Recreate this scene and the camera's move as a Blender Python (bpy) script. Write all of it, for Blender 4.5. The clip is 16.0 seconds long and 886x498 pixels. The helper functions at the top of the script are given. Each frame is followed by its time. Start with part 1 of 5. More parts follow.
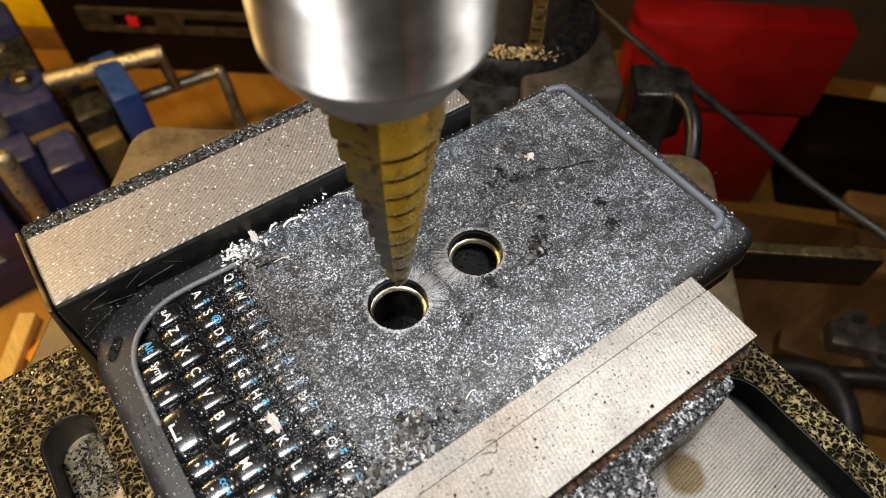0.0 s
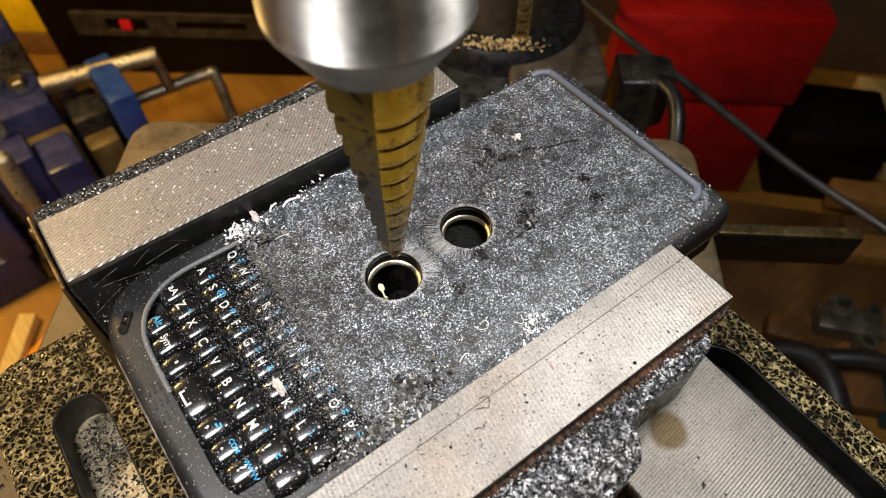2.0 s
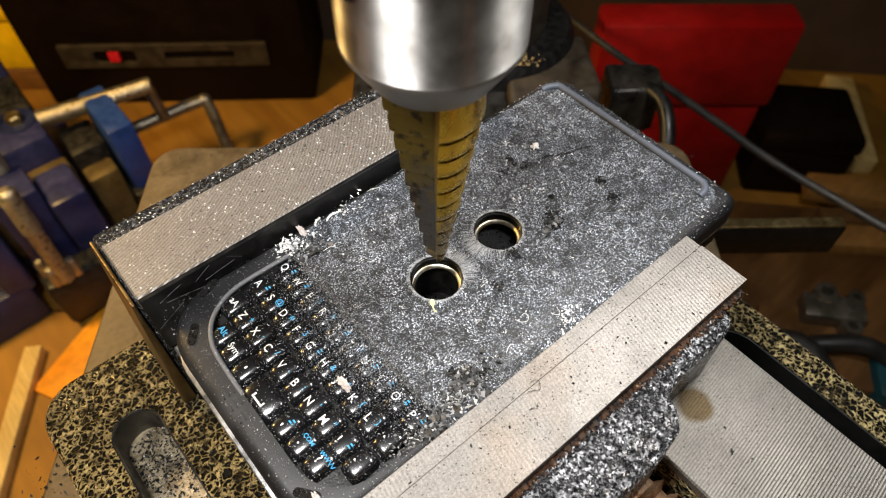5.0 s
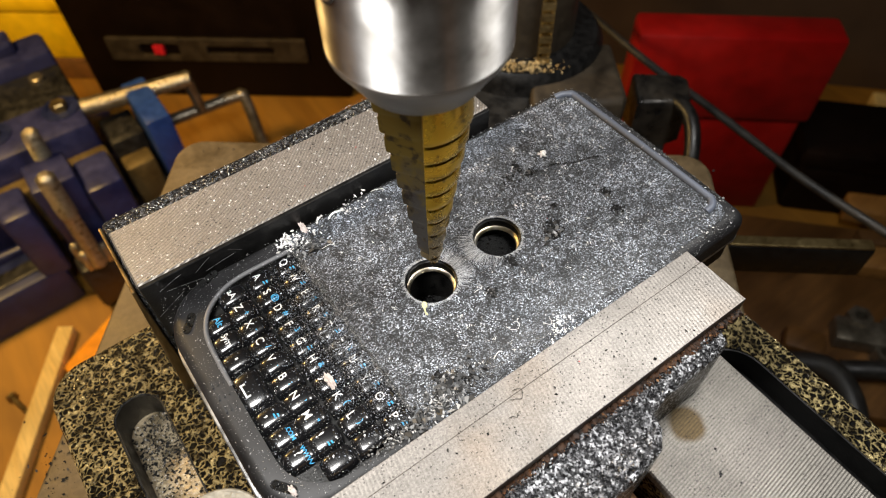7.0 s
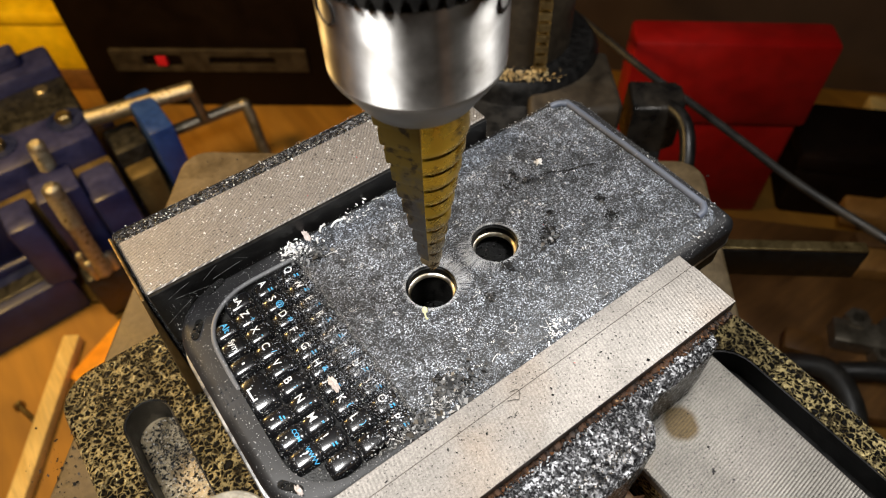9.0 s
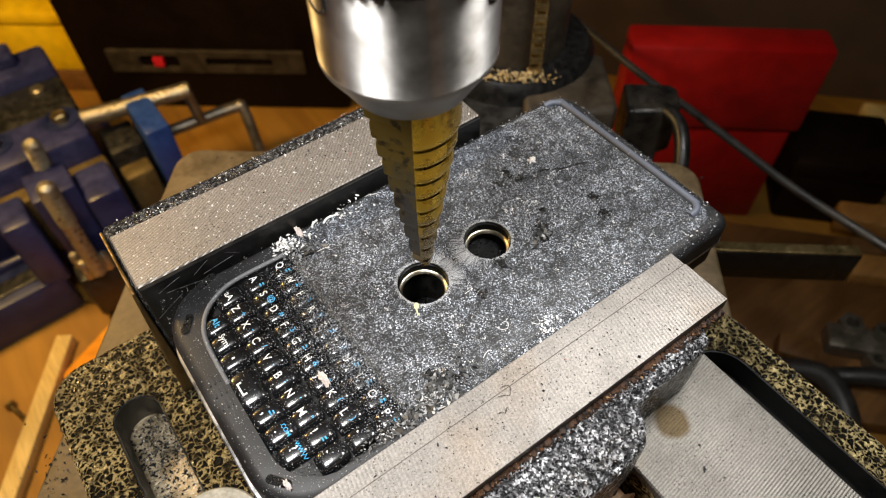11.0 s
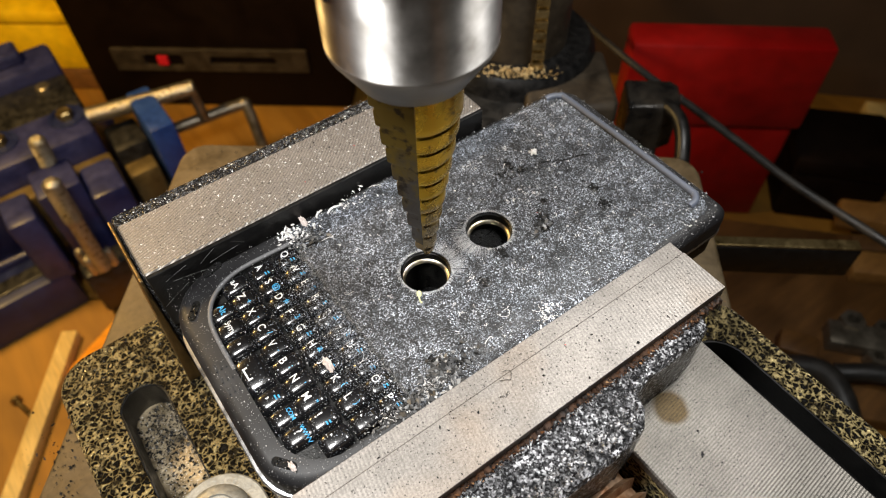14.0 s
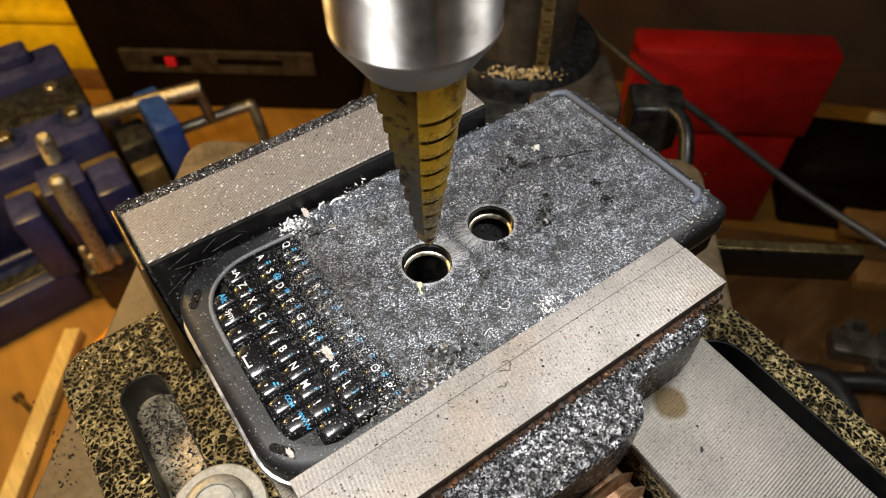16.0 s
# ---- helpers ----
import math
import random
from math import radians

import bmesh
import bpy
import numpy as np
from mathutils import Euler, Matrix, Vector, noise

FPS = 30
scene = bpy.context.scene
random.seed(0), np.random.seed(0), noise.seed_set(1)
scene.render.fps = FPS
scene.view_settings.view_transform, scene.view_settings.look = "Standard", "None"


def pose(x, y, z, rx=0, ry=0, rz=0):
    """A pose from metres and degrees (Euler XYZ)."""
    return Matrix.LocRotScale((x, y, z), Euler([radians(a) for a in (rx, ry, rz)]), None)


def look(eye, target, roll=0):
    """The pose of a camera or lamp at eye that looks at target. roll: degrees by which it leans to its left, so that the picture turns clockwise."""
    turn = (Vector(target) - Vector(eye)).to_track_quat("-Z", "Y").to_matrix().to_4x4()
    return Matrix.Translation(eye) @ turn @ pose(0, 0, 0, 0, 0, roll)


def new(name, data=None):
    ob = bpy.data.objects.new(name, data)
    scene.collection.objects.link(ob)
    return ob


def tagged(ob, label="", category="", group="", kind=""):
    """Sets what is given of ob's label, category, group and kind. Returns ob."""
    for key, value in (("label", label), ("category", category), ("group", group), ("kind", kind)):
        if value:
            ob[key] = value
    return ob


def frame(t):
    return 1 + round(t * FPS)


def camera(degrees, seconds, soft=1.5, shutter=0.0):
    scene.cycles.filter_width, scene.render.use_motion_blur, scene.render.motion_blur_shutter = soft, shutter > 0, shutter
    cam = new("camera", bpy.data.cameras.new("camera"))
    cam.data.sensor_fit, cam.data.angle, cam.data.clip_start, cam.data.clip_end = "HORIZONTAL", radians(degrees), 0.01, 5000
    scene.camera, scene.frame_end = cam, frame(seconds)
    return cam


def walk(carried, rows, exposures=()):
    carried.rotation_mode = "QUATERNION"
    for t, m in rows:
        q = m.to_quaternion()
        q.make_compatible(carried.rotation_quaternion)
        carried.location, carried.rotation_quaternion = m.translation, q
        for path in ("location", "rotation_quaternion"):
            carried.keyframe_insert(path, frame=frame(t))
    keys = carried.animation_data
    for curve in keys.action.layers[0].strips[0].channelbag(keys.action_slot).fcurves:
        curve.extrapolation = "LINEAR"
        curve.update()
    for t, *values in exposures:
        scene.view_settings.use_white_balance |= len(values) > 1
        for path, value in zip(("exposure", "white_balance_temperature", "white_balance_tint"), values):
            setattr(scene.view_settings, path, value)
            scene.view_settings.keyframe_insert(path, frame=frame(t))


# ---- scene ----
cam = camera(66.0, 16.0, 1.0)
cam.data.dof.use_dof, cam.data.dof.focus_distance, cam.data.dof.aperture_fstop = True, 0.148, 21.0
PATH = [
    (0, (0.02076, -0.09492, 0.17192), (0.04800, -0.05748, 0.10668), 0.9),
    (0.5, (0.01960, -0.09664, 0.17208), (0.04660, -0.05912, 0.10680), 0.8),
    (1, (0.02000, -0.09924, 0.17384), (0.04752, -0.06200, 0.10864), 1.0),
    (1.5, (0.01816, -0.10120, 0.17392), (0.04544, -0.06368, 0.10876), 0.3),
    (2, (0.01576, -0.10252, 0.17444), (0.04364, -0.06528, 0.10936), 0.4),
    (2.5, (0.01032, -0.10188, 0.17664), (0.03880, -0.06452, 0.11188), 0.2),
    (3, (0.00904, -0.10072, 0.17876), (0.03844, -0.06388, 0.11408), 0.1),
    (3.5, (0.00588, -0.10248, 0.18056), (0.03648, -0.06656, 0.11596), 0.3),
    (4, (-0.00280, -0.10060, 0.18512), (0.02936, -0.06552, 0.12080), 0.9),
    (4.2, (-0.00564, -0.10100, 0.18640), (0.02704, -0.06604, 0.12228), 0.9),
    (6.3, (0.01040, -0.10260, 0.17648), (0.03676, -0.06308, 0.11212), -2.0),
    (6.5, (0.01048, -0.10388, 0.17768), (0.03720, -0.06440, 0.11344), -1.8),
    (7, (0.00692, -0.10772, 0.18356), (0.03428, -0.06800, 0.11972), -1.6),
    (7.5, (0.00420, -0.10776, 0.18432), (0.03164, -0.06772, 0.12076), -1.7),
    (8, (0.00572, -0.10892, 0.18532), (0.03320, -0.06884, 0.12176), -2.1),
    (8.5, (0.00580, -0.10984, 0.18488), (0.03324, -0.06984, 0.12128), -2.2),
    (9, (0.00576, -0.11044, 0.18756), (0.03328, -0.07016, 0.12416), -2.3),
    (11.5, (0.00564, -0.11260, 0.18576), (0.03384, -0.07208, 0.12280), -1.4),
    (12, (0.00488, -0.11296, 0.18652), (0.03292, -0.07232, 0.12360), -1.6),
    (12.5, (0.00520, -0.11372, 0.18708), (0.03344, -0.07308, 0.12420), -1.5),
    (13, (0.00332, -0.11384, 0.18800), (0.03144, -0.07292, 0.12524), -1.6),
    (13.5, (0.00200, -0.11404, 0.18844), (0.03020, -0.07312, 0.12576), -1.5),
    (14, (0.00348, -0.11544, 0.18620), (0.03144, -0.07472, 0.12328), -1.7),
    (14.5, (0.00468, -0.11636, 0.18352), (0.03188, -0.07540, 0.12040), -2.6),
    (15, (0.00200, -0.11428, 0.18284), (0.02932, -0.07384, 0.11944), -1.4),
    (15.5, (0.00228, -0.11564, 0.18372), (0.03000, -0.07448, 0.12100), -1.5),
    (16, (0.00208, -0.11848, 0.18396), (0.03012, -0.07684, 0.12168), -1.3),
]
walk(cam, [(t, look(eye, target, roll)) for t, eye, target, roll in PATH])

# ---- world and light ----
world = bpy.data.worlds.new("room_light")
world.use_nodes = True
world.node_tree.nodes["Background"].inputs[0].default_value = (1.0, 0.62, 0.3, 1)
world.node_tree.nodes["Background"].inputs[1].default_value = 0.004
scene.world = world


def area_lamp(name, at, target, size, power, colour):
    data = bpy.data.lights.new(name, "AREA")
    data.shape, data.size, data.energy, data.color = "DISK", size, power, colour
    ob = new(name, data)
    ob.matrix_world = look(at, target)
    return ob


# two cool lamps under the drill's head, one warm lamp over the bench
area_lamp("work_lamp", (-0.040, -0.042, 0.256), (0.02, -0.05, 0.05), 0.075, 0.70, (1.0, 0.985, 0.96))
area_lamp("work_lamp", (0.156, -0.070, 0.256), (0.09, -0.05, 0.05), 0.065, 0.60, (1.0, 0.985, 0.96))
area_lamp("bench_lamp", (-0.11, 0.28, 0.20), (-0.04, 0.30, -0.20), 0.09, 1.9, (1.0, 0.63, 0.21))


# ---- materials ----
def graph(name):
    m = bpy.data.materials.new(name)
    m.use_nodes = True
    nt = m.node_tree
    return m, nt, nt.nodes["Principled BSDF"], nt.nodes.new("ShaderNodeTexCoord").outputs["Object"]


def add(nt, kind, **values):
    n = nt.nodes.new(kind)
    for k, v in values.items():
        n.inputs[k.replace("_", " ")].default_value = v
    return n


def ramp(nt, src, stops):
    r = nt.nodes.new("ShaderNodeValToRGB")
    e = r.color_ramp.elements
    while len(e) < len(stops):
        e.new(0.5)
    for el, (p, c) in zip(e, stops):
        el.position, el.color = p, (*(c if isinstance(c, tuple) else (c, c, c)), 1)
    nt.links.new(src, r.inputs[0])
    return r.outputs[0]


def noise_tex(nt, co, scale, detail=3.0, distortion=0.0, stretch=None):
    n = add(nt, "ShaderNodeTexNoise", Scale=scale, Detail=detail, Distortion=distortion)
    if stretch:
        mp = nt.nodes.new("ShaderNodeMapping")
        mp.inputs["Scale"].default_value = stretch
        nt.links.new(co, mp.inputs[0])
        co = mp.outputs[0]
    nt.links.new(co, n.inputs["Vector"])
    return n.outputs["Fac"]


def mix(nt, fac, a, b, blend="MIX"):
    n = nt.nodes.new("ShaderNodeMix")
    n.data_type, n.blend_type = "RGBA", blend
    for sock, v in ((n.inputs[0], fac), (n.inputs[6], a), (n.inputs[7], b)):
        if hasattr(v, "is_linked"):
            nt.links.new(v, sock)
        else:
            sock.default_value = v if isinstance(v, float) else (*v, 1)
    return n.outputs[2]


def bump(nt, bsdf, height, strength, distance):
    b = add(nt, "ShaderNodeBump", Strength=strength, Distance=distance)
    nt.links.new(height, b.inputs["Height"])
    prev = bsdf.inputs["Normal"]
    if prev.is_linked:
        nt.links.new(prev.links[0].from_socket, b.inputs["Normal"])
    nt.links.new(b.outputs[0], prev)


def surface(name, lo, hi, scale, rough=(0.4, 0.6), metal=0.0, relief=0.3, depth=0.0002, detail=4.0, stretch=None, grain=4.0):
    """A two-scale mottled surface: colour from lo to hi, roughness range, fine relief."""
    m, nt, b, co = graph(name)
    n1 = noise_tex(nt, co, scale, detail, 0.3, stretch)
    n2 = noise_tex(nt, co, scale * grain, 3.0, 0.0, stretch)
    col = mix(nt, ramp(nt, n1, [(0.3, 0.0), (0.7, 1.0)]), lo, hi)
    col = mix(nt, 0.35, col, ramp(nt, n2, [(0.3, 0.25), (0.7, 1.0)]), "MULTIPLY")
    nt.links.new(col, b.inputs["Base Color"])
    nt.links.new(ramp(nt, n1, [(0.3, rough[0]), (0.7, rough[1])]), b.inputs["Roughness"])
    b.inputs["Metallic"].default_value = metal
    bump(nt, b, n2, relief, depth)
    return m


def hammer_paint(name, fleck, scale, thin, metal, cover=(0.40, 0.58)):
    """Black hammered enamel: glossy pits with worn gold on the ridges between them."""
    m, nt, b, co = graph(name)
    wob = add(nt, "ShaderNodeTexNoise", Scale=scale * 0.9, Detail=2.0)
    nt.links.new(co, wob.inputs["Vector"])
    warp = nt.nodes.new("ShaderNodeVectorMath")
    warp.operation = "MULTIPLY_ADD"
    nt.links.new(wob.outputs["Color"], warp.inputs[0])
    warp.inputs[1].default_value = (1.9 / scale,) * 3
    nt.links.new(co, warp.inputs[2])
    v = add(nt, "ShaderNodeTexVoronoi", Scale=scale)
    v.feature = "DISTANCE_TO_EDGE"
    nt.links.new(warp.outputs[0], v.inputs["Vector"])
    edge = v.outputs["Distance"]
    vein = ramp(nt, edge, [(0.0, 1.0), (thin * 0.55, 0.85), (thin, 0.0)])
    n1 = noise_tex(nt, co, scale * 0.55, 3.0, 0.4)
    n2 = noise_tex(nt, co, scale * 0.10, 3.0)
    keep = mix(nt, 1.0, ramp(nt, n1, [(cover[0], 0.0), (cover[1], 1.0)]), ramp(nt, n2, [(0.34, 0.35), (0.58, 1.0)]), "MULTIPLY")
    fac = mix(nt, 1.0, vein, keep, "MULTIPLY")
    floor_tone = mix(nt, ramp(nt, edge, [(0.05, 1.0), (0.30, 0.0)]), (0.005, 0.005, 0.005), (0.045, 0.034, 0.018))
    nt.links.new(mix(nt, fac, floor_tone, fleck), b.inputs["Base Color"])
    mm = add(nt, "ShaderNodeMath")
    mm.operation = "MULTIPLY"
    nt.links.new(fac, mm.inputs[0])
    mm.inputs[1].default_value = metal
    nt.links.new(mm.outputs[0], b.inputs["Metallic"])
    b.inputs["Roughness"].default_value = 0.24
    hill = ramp(nt, edge, [(0.0, 1.0), (0.35, 0.0)])
    bump(nt, b, hill, 1.0, 0.0014)
    bump(nt, b, noise_tex(nt, co, scale * 3, 2.0), 0.25, 0.0002)
    return m


def milled_steel(name, mode, scale, offset, turn, rough, tone=(0.60, 0.58, 0.55), relief=0.5, oil=None):
    """Ground steel with tool marks: bands or wide arcs, small pits and stains."""
    m, nt, b, co = graph(name)
    mp = nt.nodes.new("ShaderNodeMapping")
    mp.inputs["Location"].default_value, mp.inputs["Rotation"].default_value = offset, (0, 0, radians(turn))
    nt.links.new(co, mp.inputs[0])
    w = add(nt, "ShaderNodeTexWave", Scale=scale, Distortion=0.8, Detail=2.0, Detail_Scale=6.0)
    w.wave_type = mode
    if mode == "RINGS":
        w.rings_direction = "Z"
    nt.links.new(mp.outputs[0], w.inputs[0])
    n1 = noise_tex(nt, co, 90, 4.0)
    n2 = noise_tex(nt, co, 1100, 2.0)
    n3 = noise_tex(nt, co, 30, 3.0)
    col = mix(nt, ramp(nt, n1, [(0.3, 0.0), (0.75, 1.0)]), tone, tuple(0.72 * v for v in tone))
    col = mix(nt, ramp(nt, w.outputs["Fac"], [(0.0, 0.9 * relief), (0.5, 0.0)]), col, tuple(0.45 * v for v in tone))
    col = mix(nt, ramp(nt, n2, [(0.70, 0.0), (0.76, 0.7)]), col, (0.05, 0.045, 0.04))
    col = mix(nt, ramp(nt, n3, [(0.56, 0.0), (0.72, 0.5)]), col, (0.24, 0.17, 0.11))
    # fine dark specks and worn grain
    sp, _ = grains(nt, co, 3600, [(0.0, 0.8), (0.018, 0.8), (0.022, 0.0)])
    col = mix(nt, sp, col, (0.03, 0.027, 0.024))
    gr, _ = grains(nt, co, 3800, [(0.0, 0.62), (1.0, 1.25)])
    col = mix(nt, 0.7, col, gr, "MULTIPLY")
    if oil:
        d = nt.nodes.new("ShaderNodeVectorMath")
        d.operation = "DISTANCE"
        nt.links.new(nt.nodes.new("ShaderNodeNewGeometry").outputs["Position"], d.inputs[0])
        d.inputs[1].default_value = oil
        o = add(nt, "ShaderNodeMath")
        o.operation = "MULTIPLY_ADD"
        nt.links.new(n1, o.inputs[0])
        o.inputs[1].default_value = 0.005
        nt.links.new(d.outputs["Value"], o.inputs[2])
        mr = add(nt, "ShaderNodeMapRange", From_Min=0.0055, From_Max=0.0070, To_Min=0.9, To_Max=0.0)
        nt.links.new(o.outputs[0], mr.inputs[0])
        col = mix(nt, mr.outputs[0], col, (0.36, 0.24, 0.06), "MULTIPLY")
    nt.links.new(col, b.inputs["Base Color"])
    nt.links.new(ramp(nt, n1, [(0.3, rough), (0.7, rough + 0.05)]), b.inputs["Roughness"])
    b.inputs["Metallic"].default_value = 0.62
    bump(nt, b, w.outputs["Fac"], relief, 0.0001)
    bump(nt, b, n2, 0.2, 0.0001)
    return m


def turned_metal(name, tone, rough, aniso, smear=0.4):
    """Metal turned on a lathe: the gloss is drawn out along the axis."""
    m, nt, b, co = graph(name)
    n1 = noise_tex(nt, co, 120, 4.0)
    n2 = noise_tex(nt, co, 900, 2.0, 0.0, (0.15, 0.15, 3.0))
    col = mix(nt, ramp(nt, n1, [(0.4, 0.0), (0.75, smear)]), tone, (0.11, 0.085, 0.06))
    nt.links.new(col, b.inputs["Base Color"])
    b.inputs["Metallic"].default_value = 1.0
    nt.links.new(ramp(nt, n2, [(0.3, rough), (0.7, rough + 0.05)]), b.inputs["Roughness"])
    b.inputs["Anisotropic"].default_value = aniso
    b.inputs["Anisotropic Rotation"].default_value = 0.25
    tg = nt.nodes.new("ShaderNodeTangent")
    tg.direction_type, tg.axis = "RADIAL", "Z"
    nt.links.new(tg.outputs[0], b.inputs["Tangent"])
    return m


def grains(nt, co, scale, stops):
    """Loose grains, each its own shade."""
    v = add(nt, "ShaderNodeTexVoronoi", Scale=scale, Randomness=1.0)
    nt.links.new(co, v.inputs["Vector"])
    sp = nt.nodes.new("ShaderNodeSeparateColor")
    nt.links.new(v.outputs["Color"], sp.inputs[0])
    return ramp(nt, sp.outputs[0], stops), sp.outputs[1]


def dust_layer(nt, co):
    """Shade and height of a bed of crushed glass and plastic."""
    fine, h1 = grains(nt, co, 5200, [(0.0, 0.005), (0.40, 0.018), (0.66, 0.085), (0.86, 0.30), (1.0, 0.85)])
    coarse, h2 = grains(nt, co, 3200, [(0.0, 0.004), (0.55, 0.022), (0.80, 0.13), (1.0, 0.85)])
    n1 = noise_tex(nt, co, 700, 4.0)
    col = mix(nt, ramp(nt, n1, [(0.49, 0.0), (0.58, 1.0)]), fine, coarse)
    big = noise_tex(nt, co, 280, 6.0, 0.2)
    wide = ramp(nt, noise_tex(nt, co, 38, 2.0), [(0.38, 0.58), (0.6, 1.05)])
    patch = ramp(nt, big, [(0.37, 0.42), (0.50, 0.95), (0.63, 1.4)])
    col = mix(nt, 1.0, mix(nt, 1.0, col, patch, "MULTIPLY"), wide, "MULTIPLY")
    return mix(nt, 1.0, col, (0.80, 0.87, 0.99), "MULTIPLY"), h1


def dusty_glass(name):
    m, nt, b, co = graph(name)
    col, h = dust_layer(nt, co)
    nt.links.new(col, b.inputs["Base Color"])
    nt.links.new(ramp(nt, h, [(0.3, 0.35), (0.7, 0.7)]), b.inputs["Roughness"])
    bump(nt, b, h, 0.5, 0.00016)
    bump(nt, b, noise_tex(nt, co, 260, 4.0), 0.5, 0.0004)
    return m


def dusty_key(name, base=(0.006, 0.006, 0.007), coat=0.8):
    """Gloss black plastic; drilling dust lies on it more and more towards the screen."""
    m, nt, b, co = graph(name)
    pos = nt.nodes.new("ShaderNodeNewGeometry").outputs["Position"]
    col, h = dust_layer(nt, pos)
    d = nt.nodes.new("ShaderNodeVectorMath")
    d.operation = "DISTANCE"
    nt.links.new(pos, d.inputs[0])
    d.inputs[1].default_value = (0.0547, -0.0333, 0.0545)
    mr = add(nt, "ShaderNodeMapRange", From_Min=0.039, From_Max=0.0195)
    nt.links.new(d.outputs["Value"], mr.inputs[0])
    n1 = noise_tex(nt, pos, 150, 4.0)
    k = add(nt, "ShaderNodeMath")
    k.operation = "MULTIPLY_ADD"
    nt.links.new(n1, k.inputs[0])
    k.inputs[1].default_value = 0.55
    nt.links.new(mr.outputs[0], k.inputs[2])
    cover = ramp(nt, k.outputs[0], [(0.28, 0.03), (0.50, 0.11), (0.74, 0.30), (1.05, 0.70)])
    g, _ = grains(nt, pos, 5000, [(0.0, 0.0), (1.0, 1.0)])
    lt = add(nt, "ShaderNodeMath")
    lt.operation = "LESS_THAN"
    nt.links.new(g, lt.inputs[0])
    nt.links.new(cover, lt.inputs[1])
    speck = mix(nt, 1.0, col, (1.25, 1.25, 1.25), "MULTIPLY")
    nt.links.new(mix(nt, lt.outputs[0], base, speck), b.inputs["Base Color"])
    nt.links.new(ramp(nt, lt.outputs[0], [(0.0, 0.25), (1.0, 0.7)]), b.inputs["Roughness"])
    b.inputs["Coat Weight"].default_value = coat
    b.inputs["Coat Roughness"].default_value = 0.09
    b.inputs["Specular IOR Level"].default_value = 0.6
    return m


def speckled(name, base, rough, amount=0.62, dust=(0.5, 0.5, 0.52)):
    """A dark plastic with fine dust on it."""
    m, nt, b, co = graph(name)
    fine = noise_tex(nt, co, 1700, 2.0)
    big = noise_tex(nt, co, 80, 3.0)
    spots = ramp(nt, fine, [(amount, 0.0), (amount + 0.08, 0.8)])
    veil = ramp(nt, big, [(0.35, 0.0), (0.75, 0.035)])
    col = mix(nt, veil, base, dust)
    col = mix(nt, spots, col, dust)
    nt.links.new(col, b.inputs["Base Color"])
    nt.links.new(ramp(nt, big, [(0.3, rough), (0.7, rough + 0.18)]), b.inputs["Roughness"])
    bump(nt, b, fine, 0.15, 0.0001)
    return m


def speckled_casting(name, fleck, scale):
    """Lumpy black enamel; pale flecks put the glints of its bumps into the colour."""
    m, nt, b, co = graph(name)
    lump = noise_tex(nt, co, scale * 0.42, 3.0, 0.5)
    f1, h1 = grains(nt, co, scale * 1.5, [(0.0, 0.01), (0.35, 0.08), (0.62, 0.42), (0.86, 1.0)])
    crest = ramp(nt, lump, [(0.42, 0.12), (0.58, 1.0)])
    n1 = noise_tex(nt, co, scale * 0.08, 3.0)
    fac = mix(nt, 1.0, mix(nt, 1.0, f1, crest, "MULTIPLY"), ramp(nt, n1, [(0.35, 0.5), (0.6, 1.15)]), "MULTIPLY")
    nt.links.new(mix(nt, fac, (0.010, 0.010, 0.011), fleck), b.inputs["Base Color"])
    b.inputs["Metallic"].default_value = 0.25
    b.inputs["Roughness"].default_value = 0.22
    bump(nt, b, lump, 1.0, 0.0022)
    bump(nt, b, h1, 0.5, 0.0003)
    return m


def wood(name, lo, hi, scale, stretch, rough=0.5):
    m, nt, b, co = graph(name)
    g = noise_tex(nt, co, scale, 5.0, 1.2, stretch)
    f = noise_tex(nt, co, scale * 7, 3.0, 0.0, stretch)
    st = noise_tex(nt, co, 9, 4.0)
    col = mix(nt, ramp(nt, g, [(0.3, 0.0), (0.7, 1.0)]), lo, hi)
    col = mix(nt, 0.4, col, ramp(nt, f, [(0.35, 0.35), (0.65, 1.0)]), "MULTIPLY")
    col = mix(nt, ramp(nt, st, [(0.5, 0.0), (0.7, 0.55)]), col, tuple(0.3 * v for v in lo))
    nt.links.new(col, b.inputs["Base Color"])
    nt.links.new(ramp(nt, g, [(0.3, rough), (0.7, rough + 0.2)]), b.inputs["Roughness"])
    bump(nt, b, f, 0.3, 0.0004)
    return m


def chip_paint(name, stops, rough=0.5, gloss=0.5):
    """Small loose pieces, each its own shade."""
    m, nt, b, co = graph(name)
    r = nt.nodes.new("ShaderNodeNewGeometry").outputs["Random Per Island"]
    nt.links.new(ramp(nt, r, stops), b.inputs["Base Color"])
    b.inputs["Roughness"].default_value = rough
    b.inputs["Specular IOR Level"].default_value = gloss
    return m


M_GOLD_ENAMEL = hammer_paint("black_gold_hammer_enamel", (0.95, 0.75, 0.35), 560, 0.12, 0.45, (0.35, 0.52))
M_JAW_ENAMEL = speckled_casting("black_enamel_painted_glints", (0.74, 0.74, 0.77), 1700)
M_STRIP_ENAMEL = speckled_casting("dark_grey_speckled_enamel", (0.22, 0.22, 0.225), 2000)
M_JAW_FRONT = milled_steel("milled_front_jaw", "BANDS", 380, (0, 0, 0), 10, 0.48, (0.28, 0.258, 0.235), 0.20)
M_JAW_REAR = milled_steel("milled_rear_jaw", "RINGS", 400, (0.02, -0.09, 0), 0, 0.44, (0.40, 0.36, 0.32), 0.75)
